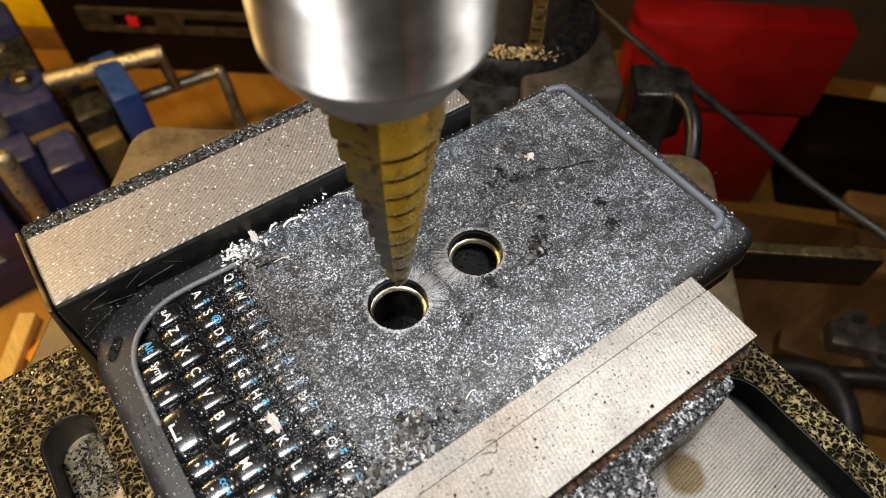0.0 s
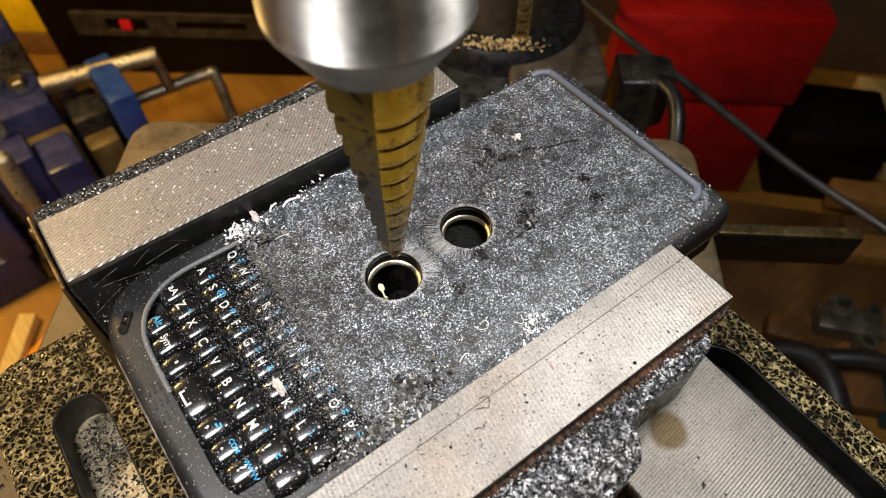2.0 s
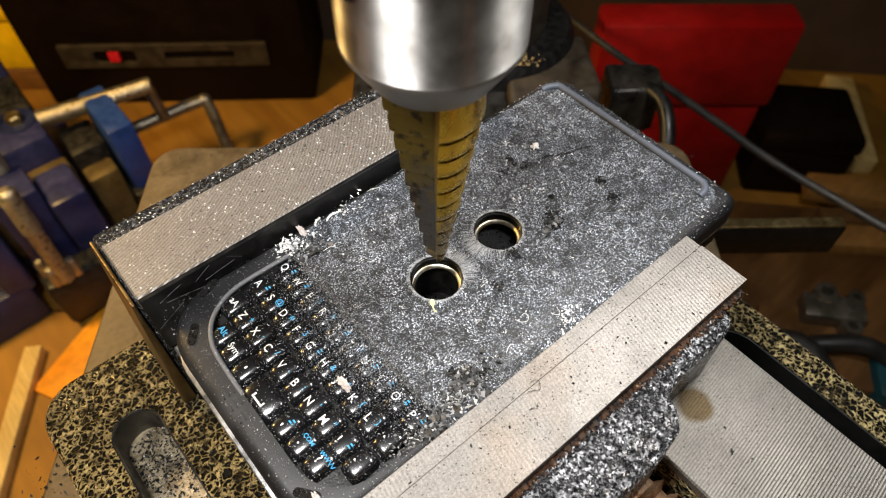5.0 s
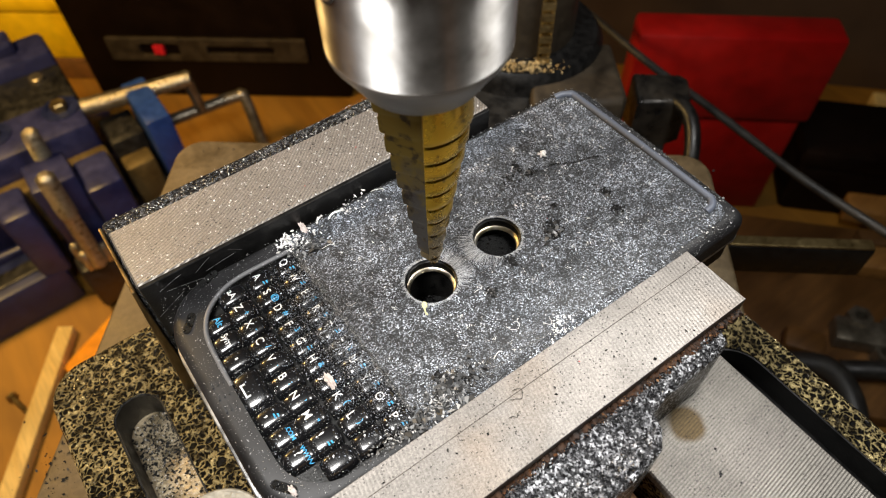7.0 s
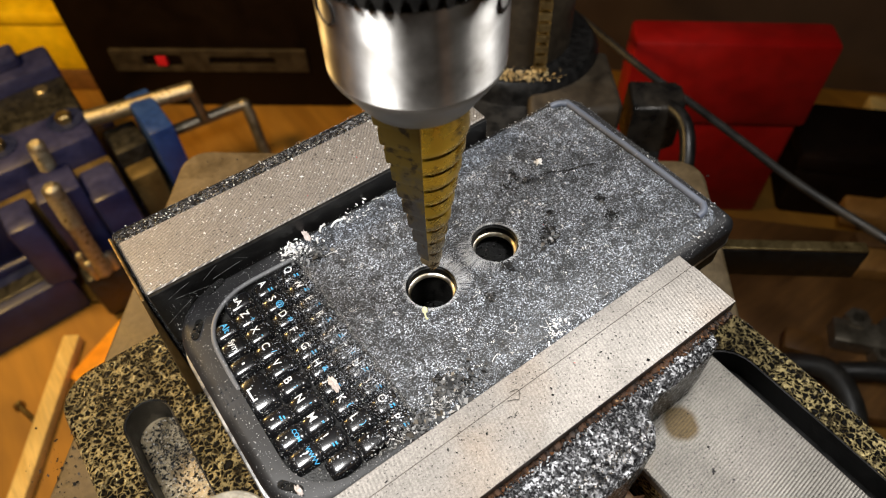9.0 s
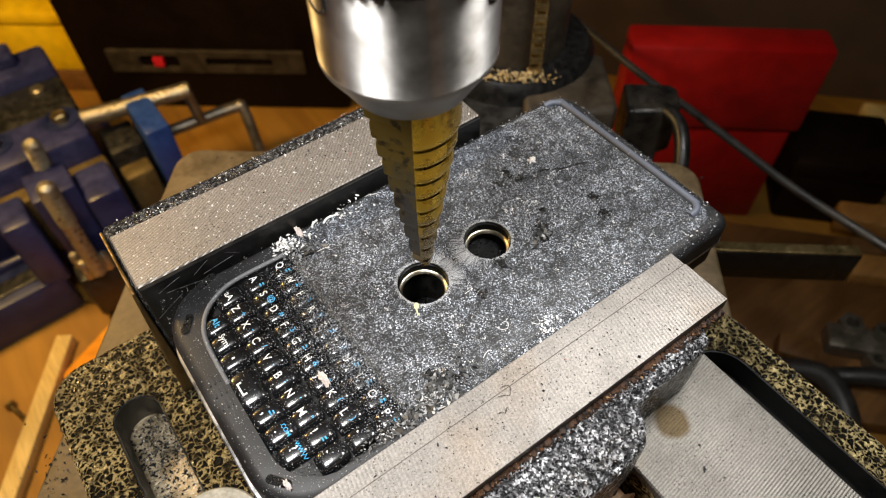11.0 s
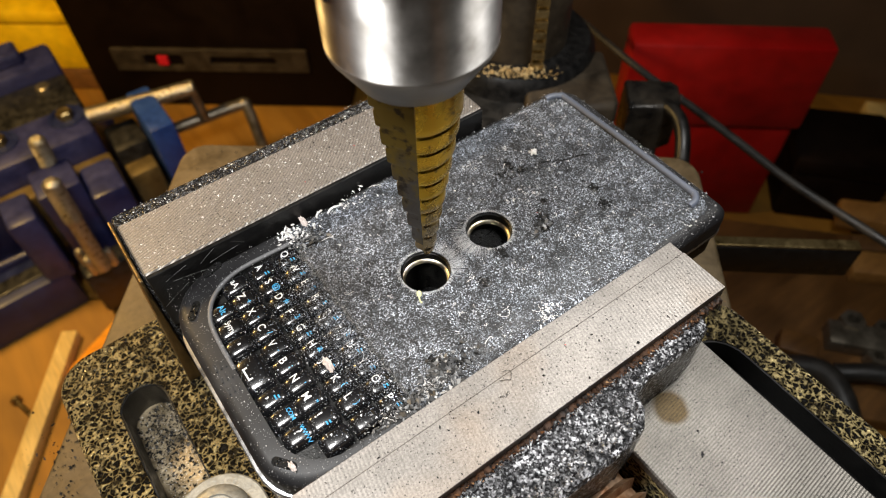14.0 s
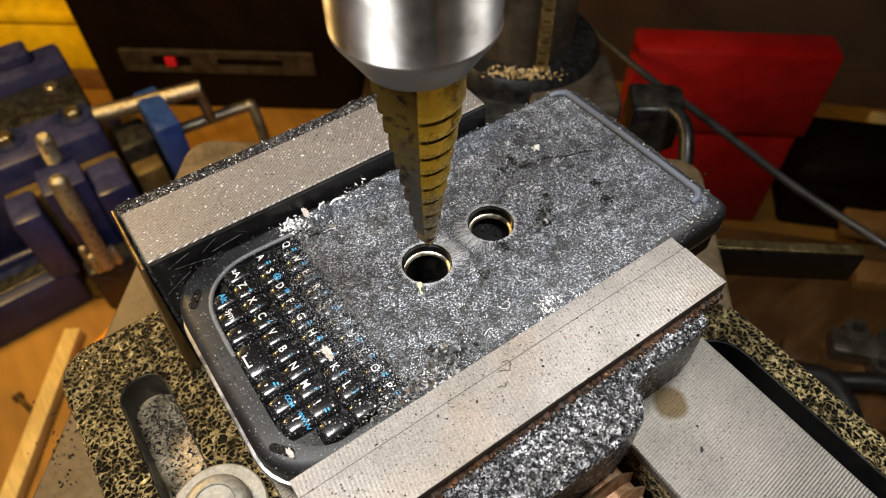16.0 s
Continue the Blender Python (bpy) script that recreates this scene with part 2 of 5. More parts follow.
M_BED = milled_steel("milled_bed", "BANDS", 480, (0, 0, 0), 84, 0.47, (0.25, 0.233, 0.205), 0.62, (0.0835, -0.0892, 0.0392))
M_NUT = surface("worn_black_iron", (0.008, 0.008, 0.009), (0.05, 0.042, 0.032), 130, (0.22, 0.42), 0.35, 0.6, 0.0006)
M_PLATE = surface("blackened_jaw_plate", (0.006, 0.006, 0.006), (0.018, 0.017, 0.016), 300, (0.28, 0.5), 0.3, 0.3, 0.0002)
M_RUST = surface("rusty_screw_steel", (0.20, 0.075, 0.018), (0.50, 0.36, 0.24), 180, (0.3, 0.75), 0.45, 0.7, 0.0006)
M_RUST_SEAM = surface("rusty_seam", (0.008, 0.005, 0.003), (0.10, 0.040, 0.013), 240, (0.6, 0.85), 0.1, 0.7, 0.0004)
M_CHUCK = turned_metal("turned_chuck_steel", (0.92, 0.90, 0.87), 0.41, 1.0, 0.8)
M_CHUCK_DARK = turned_metal("dark_chuck_ring", (0.27, 0.255, 0.235), 0.45, 0.5)
M_BLACK_STEEL = surface("oily_black_steel", (0.01, 0.01, 0.01), (0.04, 0.038, 0.035), 200, (0.3, 0.6), 0.4, 0.3, 0.0003)
M_DUST_GLASS = dusty_glass("dust_covered_glass")
M_SHELL = speckled("grey_rubber_shell", (0.0085, 0.0083, 0.009), 0.42, 0.69)
M_KEY = dusty_key("gloss_black_key")
M_CHROME = surface("brushed_trim", (0.5, 0.5, 0.5), (0.7, 0.7, 0.7), 200, (0.2, 0.4), 0.9, 0.1, 0.0001)
M_RIDGE = speckled("blue_grey_ridge", (0.095, 0.108, 0.14), 0.36, 0.7)
M_RIM = speckled("grey_satin_rim", (0.14, 0.14, 0.145), 0.38, 0.62)
# hole floors and slots: shade is put into this dull near-black
M_HOLE_FLOOR = surface("hole_shade_black", (0.002, 0.002, 0.002), (0.010, 0.010, 0.010), 900, (0.2, 0.5), 0.0, 0.8, 0.0004)
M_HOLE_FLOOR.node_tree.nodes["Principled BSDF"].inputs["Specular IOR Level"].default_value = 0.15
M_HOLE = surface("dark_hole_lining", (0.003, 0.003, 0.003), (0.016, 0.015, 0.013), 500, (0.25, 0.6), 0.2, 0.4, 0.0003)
M_RING = surface("cut_metal_edge", (0.62, 0.50, 0.28), (0.97, 0.95, 0.90), 240, (0.32, 0.44), 1.0, 0.35, 0.0004)
M_TABLE = surface("dusty_cast_table", (0.095, 0.066, 0.032), (0.18, 0.13, 0.068), 120, (0.5, 0.75), 0.25, 0.4, 0.0004)
M_BENCH = wood("bench_wood", (0.25, 0.108, 0.011), (0.40, 0.195, 0.022), 14, (1.0, 0.12, 1.0))
M_DARK_WOOD = wood("dark_stained_board", (0.11, 0.046, 0.010), (0.26, 0.115, 0.026), 30, (0.2, 1.0, 1.0))
M_STICK = wood("pale_stick_wood", (0.72, 0.48, 0.15), (0.90, 0.68, 0.28), 90, (1.0, 0.1, 1.0))
M_OLD_WOOD = wood("offcut_wood", (0.32, 0.14, 0.03), (0.45, 0.22, 0.05), 40, (0.3, 1.0, 1.0))
M_BLUE = surface("blue_tool_enamel", (0.014, 0.017, 0.070), (0.036, 0.040, 0.125), 60, (0.3, 0.5), 0.0, 0.2, 0.0003)
M_BRIGHT_BLUE = surface("bright_blue_enamel", (0.012, 0.04, 0.20), (0.025, 0.07, 0.28), 60, (0.3, 0.5), 0.0, 0.2, 0.0003)
M_DEEP_BLUE = surface("deep_blue_enamel", (0.008, 0.012, 0.05), (0.02, 0.028, 0.09), 60, (0.3, 0.5), 0.0, 0.2, 0.0003)
M_LINK = surface("dull_yellowed_link", (0.11, 0.075, 0.025), (0.20, 0.14, 0.05), 80, (0.45, 0.65), 0.4, 0.3, 0.0003)
M_KNURL = surface("knurled_bright_rod", (0.42, 0.36, 0.24), (0.72, 0.66, 0.52), 420, (0.25, 0.4), 0.9, 0.7, 0.0006)
M_RED = surface("red_painted_steel", (0.27, 0.003, 0.0025), (0.37, 0.005, 0.004), 25, (0.35, 0.5), 0.0, 0.1, 0.0003)
M_COLLAR = surface("dusty_brown_steel", (0.020, 0.014, 0.008), (0.058, 0.042, 0.024), 90, (0.5, 0.75), 0.2, 0.4, 0.0004)
M_DARK_BOX = surface("dark_brown_case", (0.005, 0.0022, 0.001), (0.010, 0.0045, 0.002), 30, (0.5, 0.7), 0.0, 0.2, 0.0003)
M_DARK_BOX.node_tree.nodes["Principled BSDF"].inputs["Specular IOR Level"].default_value = 0.12
M_ALLOY = surface("dull_alloy", (0.20, 0.17, 0.12), (0.40, 0.35, 0.27), 90, (0.3, 0.5), 0.8, 0.3, 0.0003)
M_YELLOW = surface("yellow_plastic", (0.93, 0.56, 0.004), (0.96, 0.62, 0.006), 20, (0.4, 0.55), 0.0, 0.1, 0.0003)
M_ORANGE = surface("orange_card", (0.93, 0.34, 0.008), (0.96, 0.40, 0.012), 40, (0.5, 0.7), 0.0, 0.1, 0.0003)
M_CABLE = surface("black_rubber_cable", (0.015, 0.014, 0.013), (0.04, 0.036, 0.03), 120, (0.4, 0.6), 0.0, 0.2, 0.0003)
M_TEAL = surface("teal_plastic", (0.005, 0.05, 0.065), (0.01, 0.09, 0.11), 50, (0.4, 0.6), 0.0, 0.1, 0.0003)
M_WALL = surface("dark_workshop_wall", (0.05, 0.03, 0.018), (0.1, 0.06, 0.035), 6, (0.6, 0.8), 0.0, 0.3, 0.001)
M_SLOT = surface("scraped_bronze_steel", (0.17, 0.13, 0.07), (0.58, 0.48, 0.32), 170, (0.28, 0.5), 0.7, 0.6, 0.0004)
# bare jaw end: reflected warm light is put into its brown-gold colour
M_JAW_END = surface("warm_lit_bare_jaw_end", (0.10, 0.062, 0.022), (0.34, 0.23, 0.10), 200, (0.3, 0.5), 0.75, 0.5, 0.0004, 4.0, (1.0, 1.0, 0.3))
M_ZINC = surface("worn_zinc", (0.30, 0.29, 0.25), (0.50, 0.48, 0.42), 260, (0.4, 0.6), 0.45, 0.5, 0.0003)
M_BRASS = surface("yellowed_brass", (0.26, 0.18, 0.07), (0.44, 0.33, 0.15), 200, (0.25, 0.45), 0.9, 0.3, 0.0003)
M_WHITE_CHIP = chip_paint("plastic_chips", [(0.0, 0.008), (0.42, 0.03), (0.62, (0.15, 0.155, 0.165)), (0.86, (0.40, 0.41, 0.43)), (1.0, (0.88, 0.88, 0.88))], 0.35, 0.6)
M_DARK_CHIP = chip_paint("dark_crumbs", [(0.0, 0.004), (0.75, 0.02), (1.0, (0.10, 0.095, 0.09))], 0.85, 0.2)
M_RUST_CHIP = chip_paint("rust_crumbs", [(0.0, 0.006), (0.5, (0.035, 0.016, 0.007)), (0.85, (0.11, 0.042, 0.013)), (1.0, (0.28, 0.16, 0.08))], 0.8, 0.2)
M_GREY_CHIP = chip_paint("grey_crumbs", [(0.0, 0.012), (0.45, 0.05), (0.8, 0.25), (1.0, (0.7, 0.69, 0.68))])
M_PALE_CHIP = chip_paint("pale_shavings", [(0.0, (0.55, 0.53, 0.50)), (0.5, (0.8, 0.79, 0.77)), (1.0, (0.94, 0.93, 0.92))])
M_GOLD_CRUMB = chip_paint("sawdust_crumbs", [(0.0, (0.3, 0.2, 0.08)), (1.0, (0.6, 0.45, 0.22))])
M_SHARD = chip_paint("dark_grey_shards", [(0.0, 0.012), (0.5, 0.05), (0.8, 0.13), (1.0, 0.34)], 0.42, 0.5)
M_PINK_CHIP = surface("pinkish_plastic_chip", (0.50, 0.42, 0.38), (0.72, 0.64, 0.60), 900, (0.5, 0.7), 0.0, 0.5, 0.0002)
M_BURR = chip_paint("pale_burrs", [(0.0, 0.10), (0.4, (0.30, 0.31, 0.33)), (1.0, (0.72, 0.73, 0.75))])
M_CURL = surface("pale_yellow_curl", (0.62, 0.62, 0.3), (0.8, 0.8, 0.55), 900, (0.3, 0.5), 0.0, 0.2, 0.0001)
M_LEGEND = dusty_key("white_legend", (0.75, 0.76, 0.77), 0.1)
M_LEGEND_BLUE = dusty_key("blue_legend", (0.06, 0.36, 0.66), 0.1)
M_RED_DOT = surface("red_slider", (0.6, 0.01, 0.02), (0.75, 0.02, 0.03), 100, (0.3, 0.5), 0.0, 0.1, 0.0002)


# gold-coated bit: coating worn to grey steel towards the tip
def bit_coating(name, worn, gold, low, high, rough, dirt):
    m, nt, b, co = graph(name)
    sep = nt.nodes.new("ShaderNodeSeparateXYZ")
    nt.links.new(co, sep.inputs[0])
    rng = add(nt, "ShaderNodeMapRange")
    rng.inputs[1].default_value, rng.inputs[2].default_value = low, high
    nt.links.new(sep.outputs[2], rng.inputs[0])
    n1 = noise_tex(nt, co, 260, 4.0, 0.5)
    wear = mix(nt, 0.35, rng.outputs[0], ramp(nt, n1, [(0.35, 0.0), (0.65, 1.0)]))
    col = mix(nt, ramp(nt, wear, [(0.25, 0.0), (0.7, 1.0)]), worn, gold)
    grime = noise_tex(nt, co, 380, 4.0)
    col = mix(nt, ramp(nt, grime, [(dirt, 0.0), (dirt + 0.12, 0.85)]), col, (0.045, 0.032, 0.026))
    nt.links.new(col, b.inputs["Base Color"])
    b.inputs["Metallic"].default_value = 0.9
    nt.links.new(ramp(nt, n1, [(0.3, rough), (0.7, rough + 0.16)]), b.inputs["Roughness"])
    bump(nt, b, grime, 0.25, 0.0002)
    return m


M_BIT = bit_coating("worn_gold_coating", (0.30, 0.225, 0.12), (0.66, 0.40, 0.035), 0.070, 0.088, 0.2, 0.60)
# flutes: grime, plus shade and bounce light put into a darker coating
M_FLUTE = bit_coating("shaded_grimy_flute", (0.12, 0.105, 0.09), (0.27, 0.185, 0.038), 0.078, 0.098, 0.36, 0.54)


# ---- mesh helpers ----
def finish(name, bm, material, parent=None, label="", smooth=None):
    me = bpy.data.meshes.new(name)
    bmesh.ops.recalc_face_normals(bm, faces=bm.faces)
    bm.to_mesh(me)
    bm.free()
    me.materials.append(material)
    if smooth is not None:
        for p in me.polygons:
            p.use_smooth = True
        me.set_sharp_from_angle(angle=radians(smooth))
    ob = new(name, me)
    if parent:
        ob.parent = parent
    if label:
        ob["label"] = label
    return ob


def part(name, bm, material, parent, label="", smooth=None):
    return finish(name, bm, material, parent, label, smooth)


def thing(name, at, label, category, group="", kind=""):
    ob = new(name)
    ob.empty_display_size = 0.01
    ob.matrix_world = pose(*at)
    return tagged(ob, label, category, group, kind)


def place(parent, ob):
    """Keep world-built parts in place under a thing that stands elsewhere."""
    ob.matrix_parent_inverse = parent.matrix_world.inverted()
    return ob


def box(bm, x0, x1, y0, y1, z0, z1, bevel=0.0, segs=2, m=None):
    r = bmesh.ops.create_cube(bm, size=1.0)
    vs = r["verts"]
    bmesh.ops.transform(bm, verts=vs, matrix=Matrix.Translation(((x0 + x1) / 2, (y0 + y1) / 2, (z0 + z1) / 2)) @ Matrix.Diagonal((x1 - x0, y1 - y0, z1 - z0, 1)))
    if bevel:
        es = list({e for v in vs for e in v.link_edges})
        out = bmesh.ops.bevel(bm, geom=es, offset=bevel, segments=segs, affect="EDGES", profile=0.5)
        vs = list({v for f in out["faces"] for v in f.verts} | {v for v in vs if v.is_valid})
    if m is not None:
        bmesh.ops.transform(bm, verts=vs, matrix=m)
    return vs


def boxmesh(*a, bevel=0.0, segs=2, m=None):
    bm = bmesh.new()
    box(bm, *a, bevel=bevel, segs=segs, m=m)
    return bm


def rrect(x0, x1, y0, y1, r, n=6):
    """Corner points of a rounded rectangle, anticlockwise. r: one radius or four (from x0 y0 round)."""
    rs = r if isinstance(r, tuple) else (r,) * 4
    pts = []
    for (cx, cy, a0), q in zip(((x0, y0, 180), (x1, y0, 270), (x1, y1, 0), (x0, y1, 90)), rs):
        ox, oy = cx + (q if cx == x0 else -q), cy + (q if cy == y0 else -q)
        for i in range(n + 1):
            a = radians(a0 + 90 * i / n)
            pts.append((ox + q * math.cos(a), oy + q * math.sin(a)))
    return pts


def circle(cx, cy, r, n=40):
    return [(cx + r * math.cos(2 * math.pi * i / n), cy + r * math.sin(2 * math.pi * i / n)) for i in range(n)]


def slab(outer, holes, z0, z1, soft=0.0):
    """A plate with holes right through it; soft: the width of the rounding round its upper outer edge."""
    bm = bmesh.new()
    tops = []
    for k, loop in enumerate([outer, *holes]):
        hi = [bm.verts.new((x, y, z1)) for x, y in loop]
        n = len(hi)
        rings = [hi]
        if soft and k == 0:
            cx, cy = sum(p[0] for p in loop) / n, sum(p[1] for p in loop) / n
            nrm = []
            for i in range(n):
                a, b2 = Vector(loop[i - 1]), Vector(loop[(i + 1) % n])
                d = (b2 - a).normalized()
                nrm.append(Vector((d.y, -d.x)))
            for v, d in zip(hi, nrm):
                v.co.x -= d.x * soft
                v.co.y -= d.y * soft
            for s in (0.35, 0.75, 1.0):
                w = soft * (1 - math.sin(s * math.pi / 2))
                dz = soft * (1 - math.cos(s * math.pi / 2))
                rings.append([bm.verts.new((p[0] - d.x * w, p[1] - d.y * w, z1 - dz)) for p, d in zip(loop, nrm)])
        rings.append([bm.verts.new((x, y, z0)) for x, y in loop])
        for a, b2 in zip(rings, rings[1:]):
            for i in range(n):
                bm.faces.new((a[i], a[(i + 1) % n], b2[(i + 1) % n], b2[i]))
        tops.append((rings[0], rings[-1]))
    for which in (0, 1):
        edges = []
        for t in tops:
            loop = t[which]
            edges += [bm.edges.get((loop[i], loop[(i + 1) % len(loop)])) for i in range(len(loop))]
        bmesh.ops.triangle_fill(bm, use_beauty=True, use_dissolve=False, edges=edges)
    return bm


def lathe(profile, centre=(0, 0), n=64, closed=False):
    """Turn a profile of (radius, z) round a vertical axis."""
    bm = bmesh.new()
    rings = []
    for r, z in profile:
        rings.append([bm.verts.new((centre[0] + r * math.cos(2 * math.pi * i / n), centre[1] + r * math.sin(2 * math.pi * i / n), z)) for i in range(n)])
    pairs = list(zip(rings, rings[1:])) + ([(rings[-1], rings[0])] if closed else [])
    for a, b2 in pairs:
        for i in range(n):
            bm.faces.new((a[i], a[(i + 1) % n], b2[(i + 1) % n], b2[i]))
    if not closed:
        bm.faces.new(rings[0])
        bm.faces.new(rings[-1])
    return bm


def rod(bm, p0, p1, r, n=16, r1=None):
    p0, p1 = Vector(p0), Vector(p1)
    d = p1 - p0
    m = Matrix.Translation((p0 + p1) / 2) @ d.to_track_quat("Z", "Y").to_matrix().to_4x4()
    bmesh.ops.create_cone(bm, cap_ends=True, segments=n, radius1=r, radius2=r if r1 is None else r1, depth=d.length, matrix=m)


def tube(points, r, n=10):
    """A bent round bar along smoothed points."""
    pts = [Vector(p) for p in points]
    fine = []
    for i in range(len(pts) - 1):
        p0, p1, p2, p3 = pts[max(i - 1, 0)], pts[i], pts[i + 1], pts[min(i + 2, len(pts) - 1)]
        for k in range(8):
            t = k / 8
            fine.append(0.5 * (2 * p1 + (p2 - p0) * t + (2 * p0 - 5 * p1 + 4 * p2 - p3) * t * t + (3 * p1 - p0 - 3 * p2 + p3) * t ** 3))
    fine.append(pts[-1])
    bm = bmesh.new()
    rings = []
    for i, p in enumerate(fine):
        d = (fine[min(i + 1, len(fine) - 1)] - fine[max(i - 1, 0)]).normalized()
        q = d.to_track_quat("Z", "Y")
        rings.append([bm.verts.new(p + q @ Vector((r * math.cos(2 * math.pi * k / n), r * math.sin(2 * math.pi * k / n), 0))) for k in range(n)])
    for a, b2 in zip(rings, rings[1:]):
        for k in range(n):
            bm.faces.new((a[k], a[(k + 1) % n], b2[(k + 1) % n], b2[k]))
    bm.faces.new(rings[0])
    bm.faces.new(rings[-1])
    return bm


def lettering(text, size, at, material, parent, label=""):
    """Flat writing whose up is +x and whose right is -y, as the keys carry it."""
    cu = bpy.data.curves.new("legend", "FONT")
    cu.body, cu.size, cu.align_x, cu.align_y = text, size, "CENTER", "CENTER"
    cu.offset = size * 0.012
    tmp = bpy.data.objects.new("legend_tmp", cu)
    scene.collection.objects.link(tmp)
    me = bpy.data.meshes.new_from_object(tmp.evaluated_get(bpy.context.evaluated_depsgraph_get()))
    bpy.data.objects.remove(tmp)
    me.name = "legend"
    me.transform(Matrix.Translation(at) @ pose(0, 0, 0, 0, 0, -90))
    me.materials.clear()
    me.materials.append(material)
    ob = new("legend", me)
    ob.parent = parent
    if label:
        ob["label"] = label
    return ob


rnd = random.Random(7)


def scatter(name, spots, material, label, category="shavings"):
    """Loose chips: each (x, y, z, size, flatness) an uneven little lump, all in one heap."""
    verts, faces = [], []
    for x, y, z, s, flat in spots:
        base = len(verts)
        q = Euler((rnd.uniform(-0.5, 0.5), rnd.uniform(-0.5, 0.5), rnd.uniform(0, 6.28)))
        ax, ay, az = s * rnd.uniform(0.6, 1.5), s * rnd.uniform(0.35, 0.9), s * flat
        for c in ((1, 0, 0), (0.2, 1, 0.1), (-1, 0.2, 0), (-0.1, -1, 0.1), (0.1, 0.1, 1), (0, 0, -0.6)):
            v = Vector((c[0] * ax * rnd.uniform(0.6, 1.2), c[1] * ay * rnd.uniform(0.6, 1.2), c[2] * az))
            v.rotate(q)
            verts.append((x + v.x, y + v.y, z + v.z + az * 0.35))
        for f in ((0, 1, 4), (1, 2, 4), (2, 3, 4), (3, 0, 4), (1, 0, 5), (2, 1, 5), (3, 2, 5), (0, 3, 5)):
            faces.append(tuple(base + i for i in f))
    me = bpy.data.meshes.new(name)
    me.from_pydata(verts, [], faces)
    me.materials.append(material)
    return tagged(new(name, me), label, category, kind="stuff")


# ---- the room and the bench ----
BENCH = -0.22


def setting():
    def slab_box(name, dims, mat_):
        return tagged(finish(name, boxmesh(*dims), mat_), kind="structure")
    slab_box("floor", (-1.6, 1.8, -1.6, 1.4, -1.15, -1.1), M_WALL)
    slab_box("ceiling", (-1.6, 1.8, -1.6, 1.4, 1.5, 1.55), M_WALL)
    slab_box("wall_west", (-1.65, -1.6, -1.6, 1.4, -1.1, 1.5), M_WALL)
    slab_box("wall_east", (1.8, 1.85, -1.6, 1.4, -1.1, 1.5), M_WALL)
    slab_box("wall_south", (-1.6, 1.8, -1.65, -1.6, -1.1, 1.5), M_WALL)
    slab_box("wall_north", (-1.6, 1.8, 1.4, 1.45, -1.1, 1.5), M_WALL)
    tagged(finish("wall_board", boxmesh(-0.10, 0.75, 0.0, 0.02, BENCH, 0.6, m=Matrix.Translation((0.33, 0.33, 0)) @ Matrix.Rotation(radians(-46), 4, "Z")), M_WALL), "dark boarding behind the bench", kind="structure")
    b = thing("workbench", (0.2, 0.3, BENCH), "orange-brown wooden workbench top with stains and dust", "workbench")
    turn = pose(0.15, 0.3, 0, 0, 0, -38)
    for i in range(5):
        y0 = -0.75 + i * 0.3
        place(b, part("plank", boxmesh(-0.95, 0.95, y0 + 0.001, y0 + 0.299, BENCH - 0.04, BENCH, bevel=0.0015, segs=1, m=turn), M_BENCH, b))
    legs = [(-0.85, -0.65), (0.85, -0.65), (-0.85, 0.65), (0.85, 0.65)]
    for x, y in legs:
        place(b, part("leg", boxmesh(x - 0.04, x + 0.04, y - 0.04, y + 0.04, -1.1, BENCH - 0.04, m=turn), M_BENCH, b))


setting()

# the press stands turned against the vise: u runs towards its column, w to its side
AXIS = (0.0554, -0.0325)
PU = Vector((0.632, 0.775, 0))
PRESS = Matrix.Translation((AXIS[0], AXIS[1], 0)) @ Matrix.Rotation(math.atan2(0.775, 0.632), 4, "Z")


def put(bm, m=PRESS):
    bmesh.ops.transform(bm, verts=bm.verts, matrix=m)
    return bm


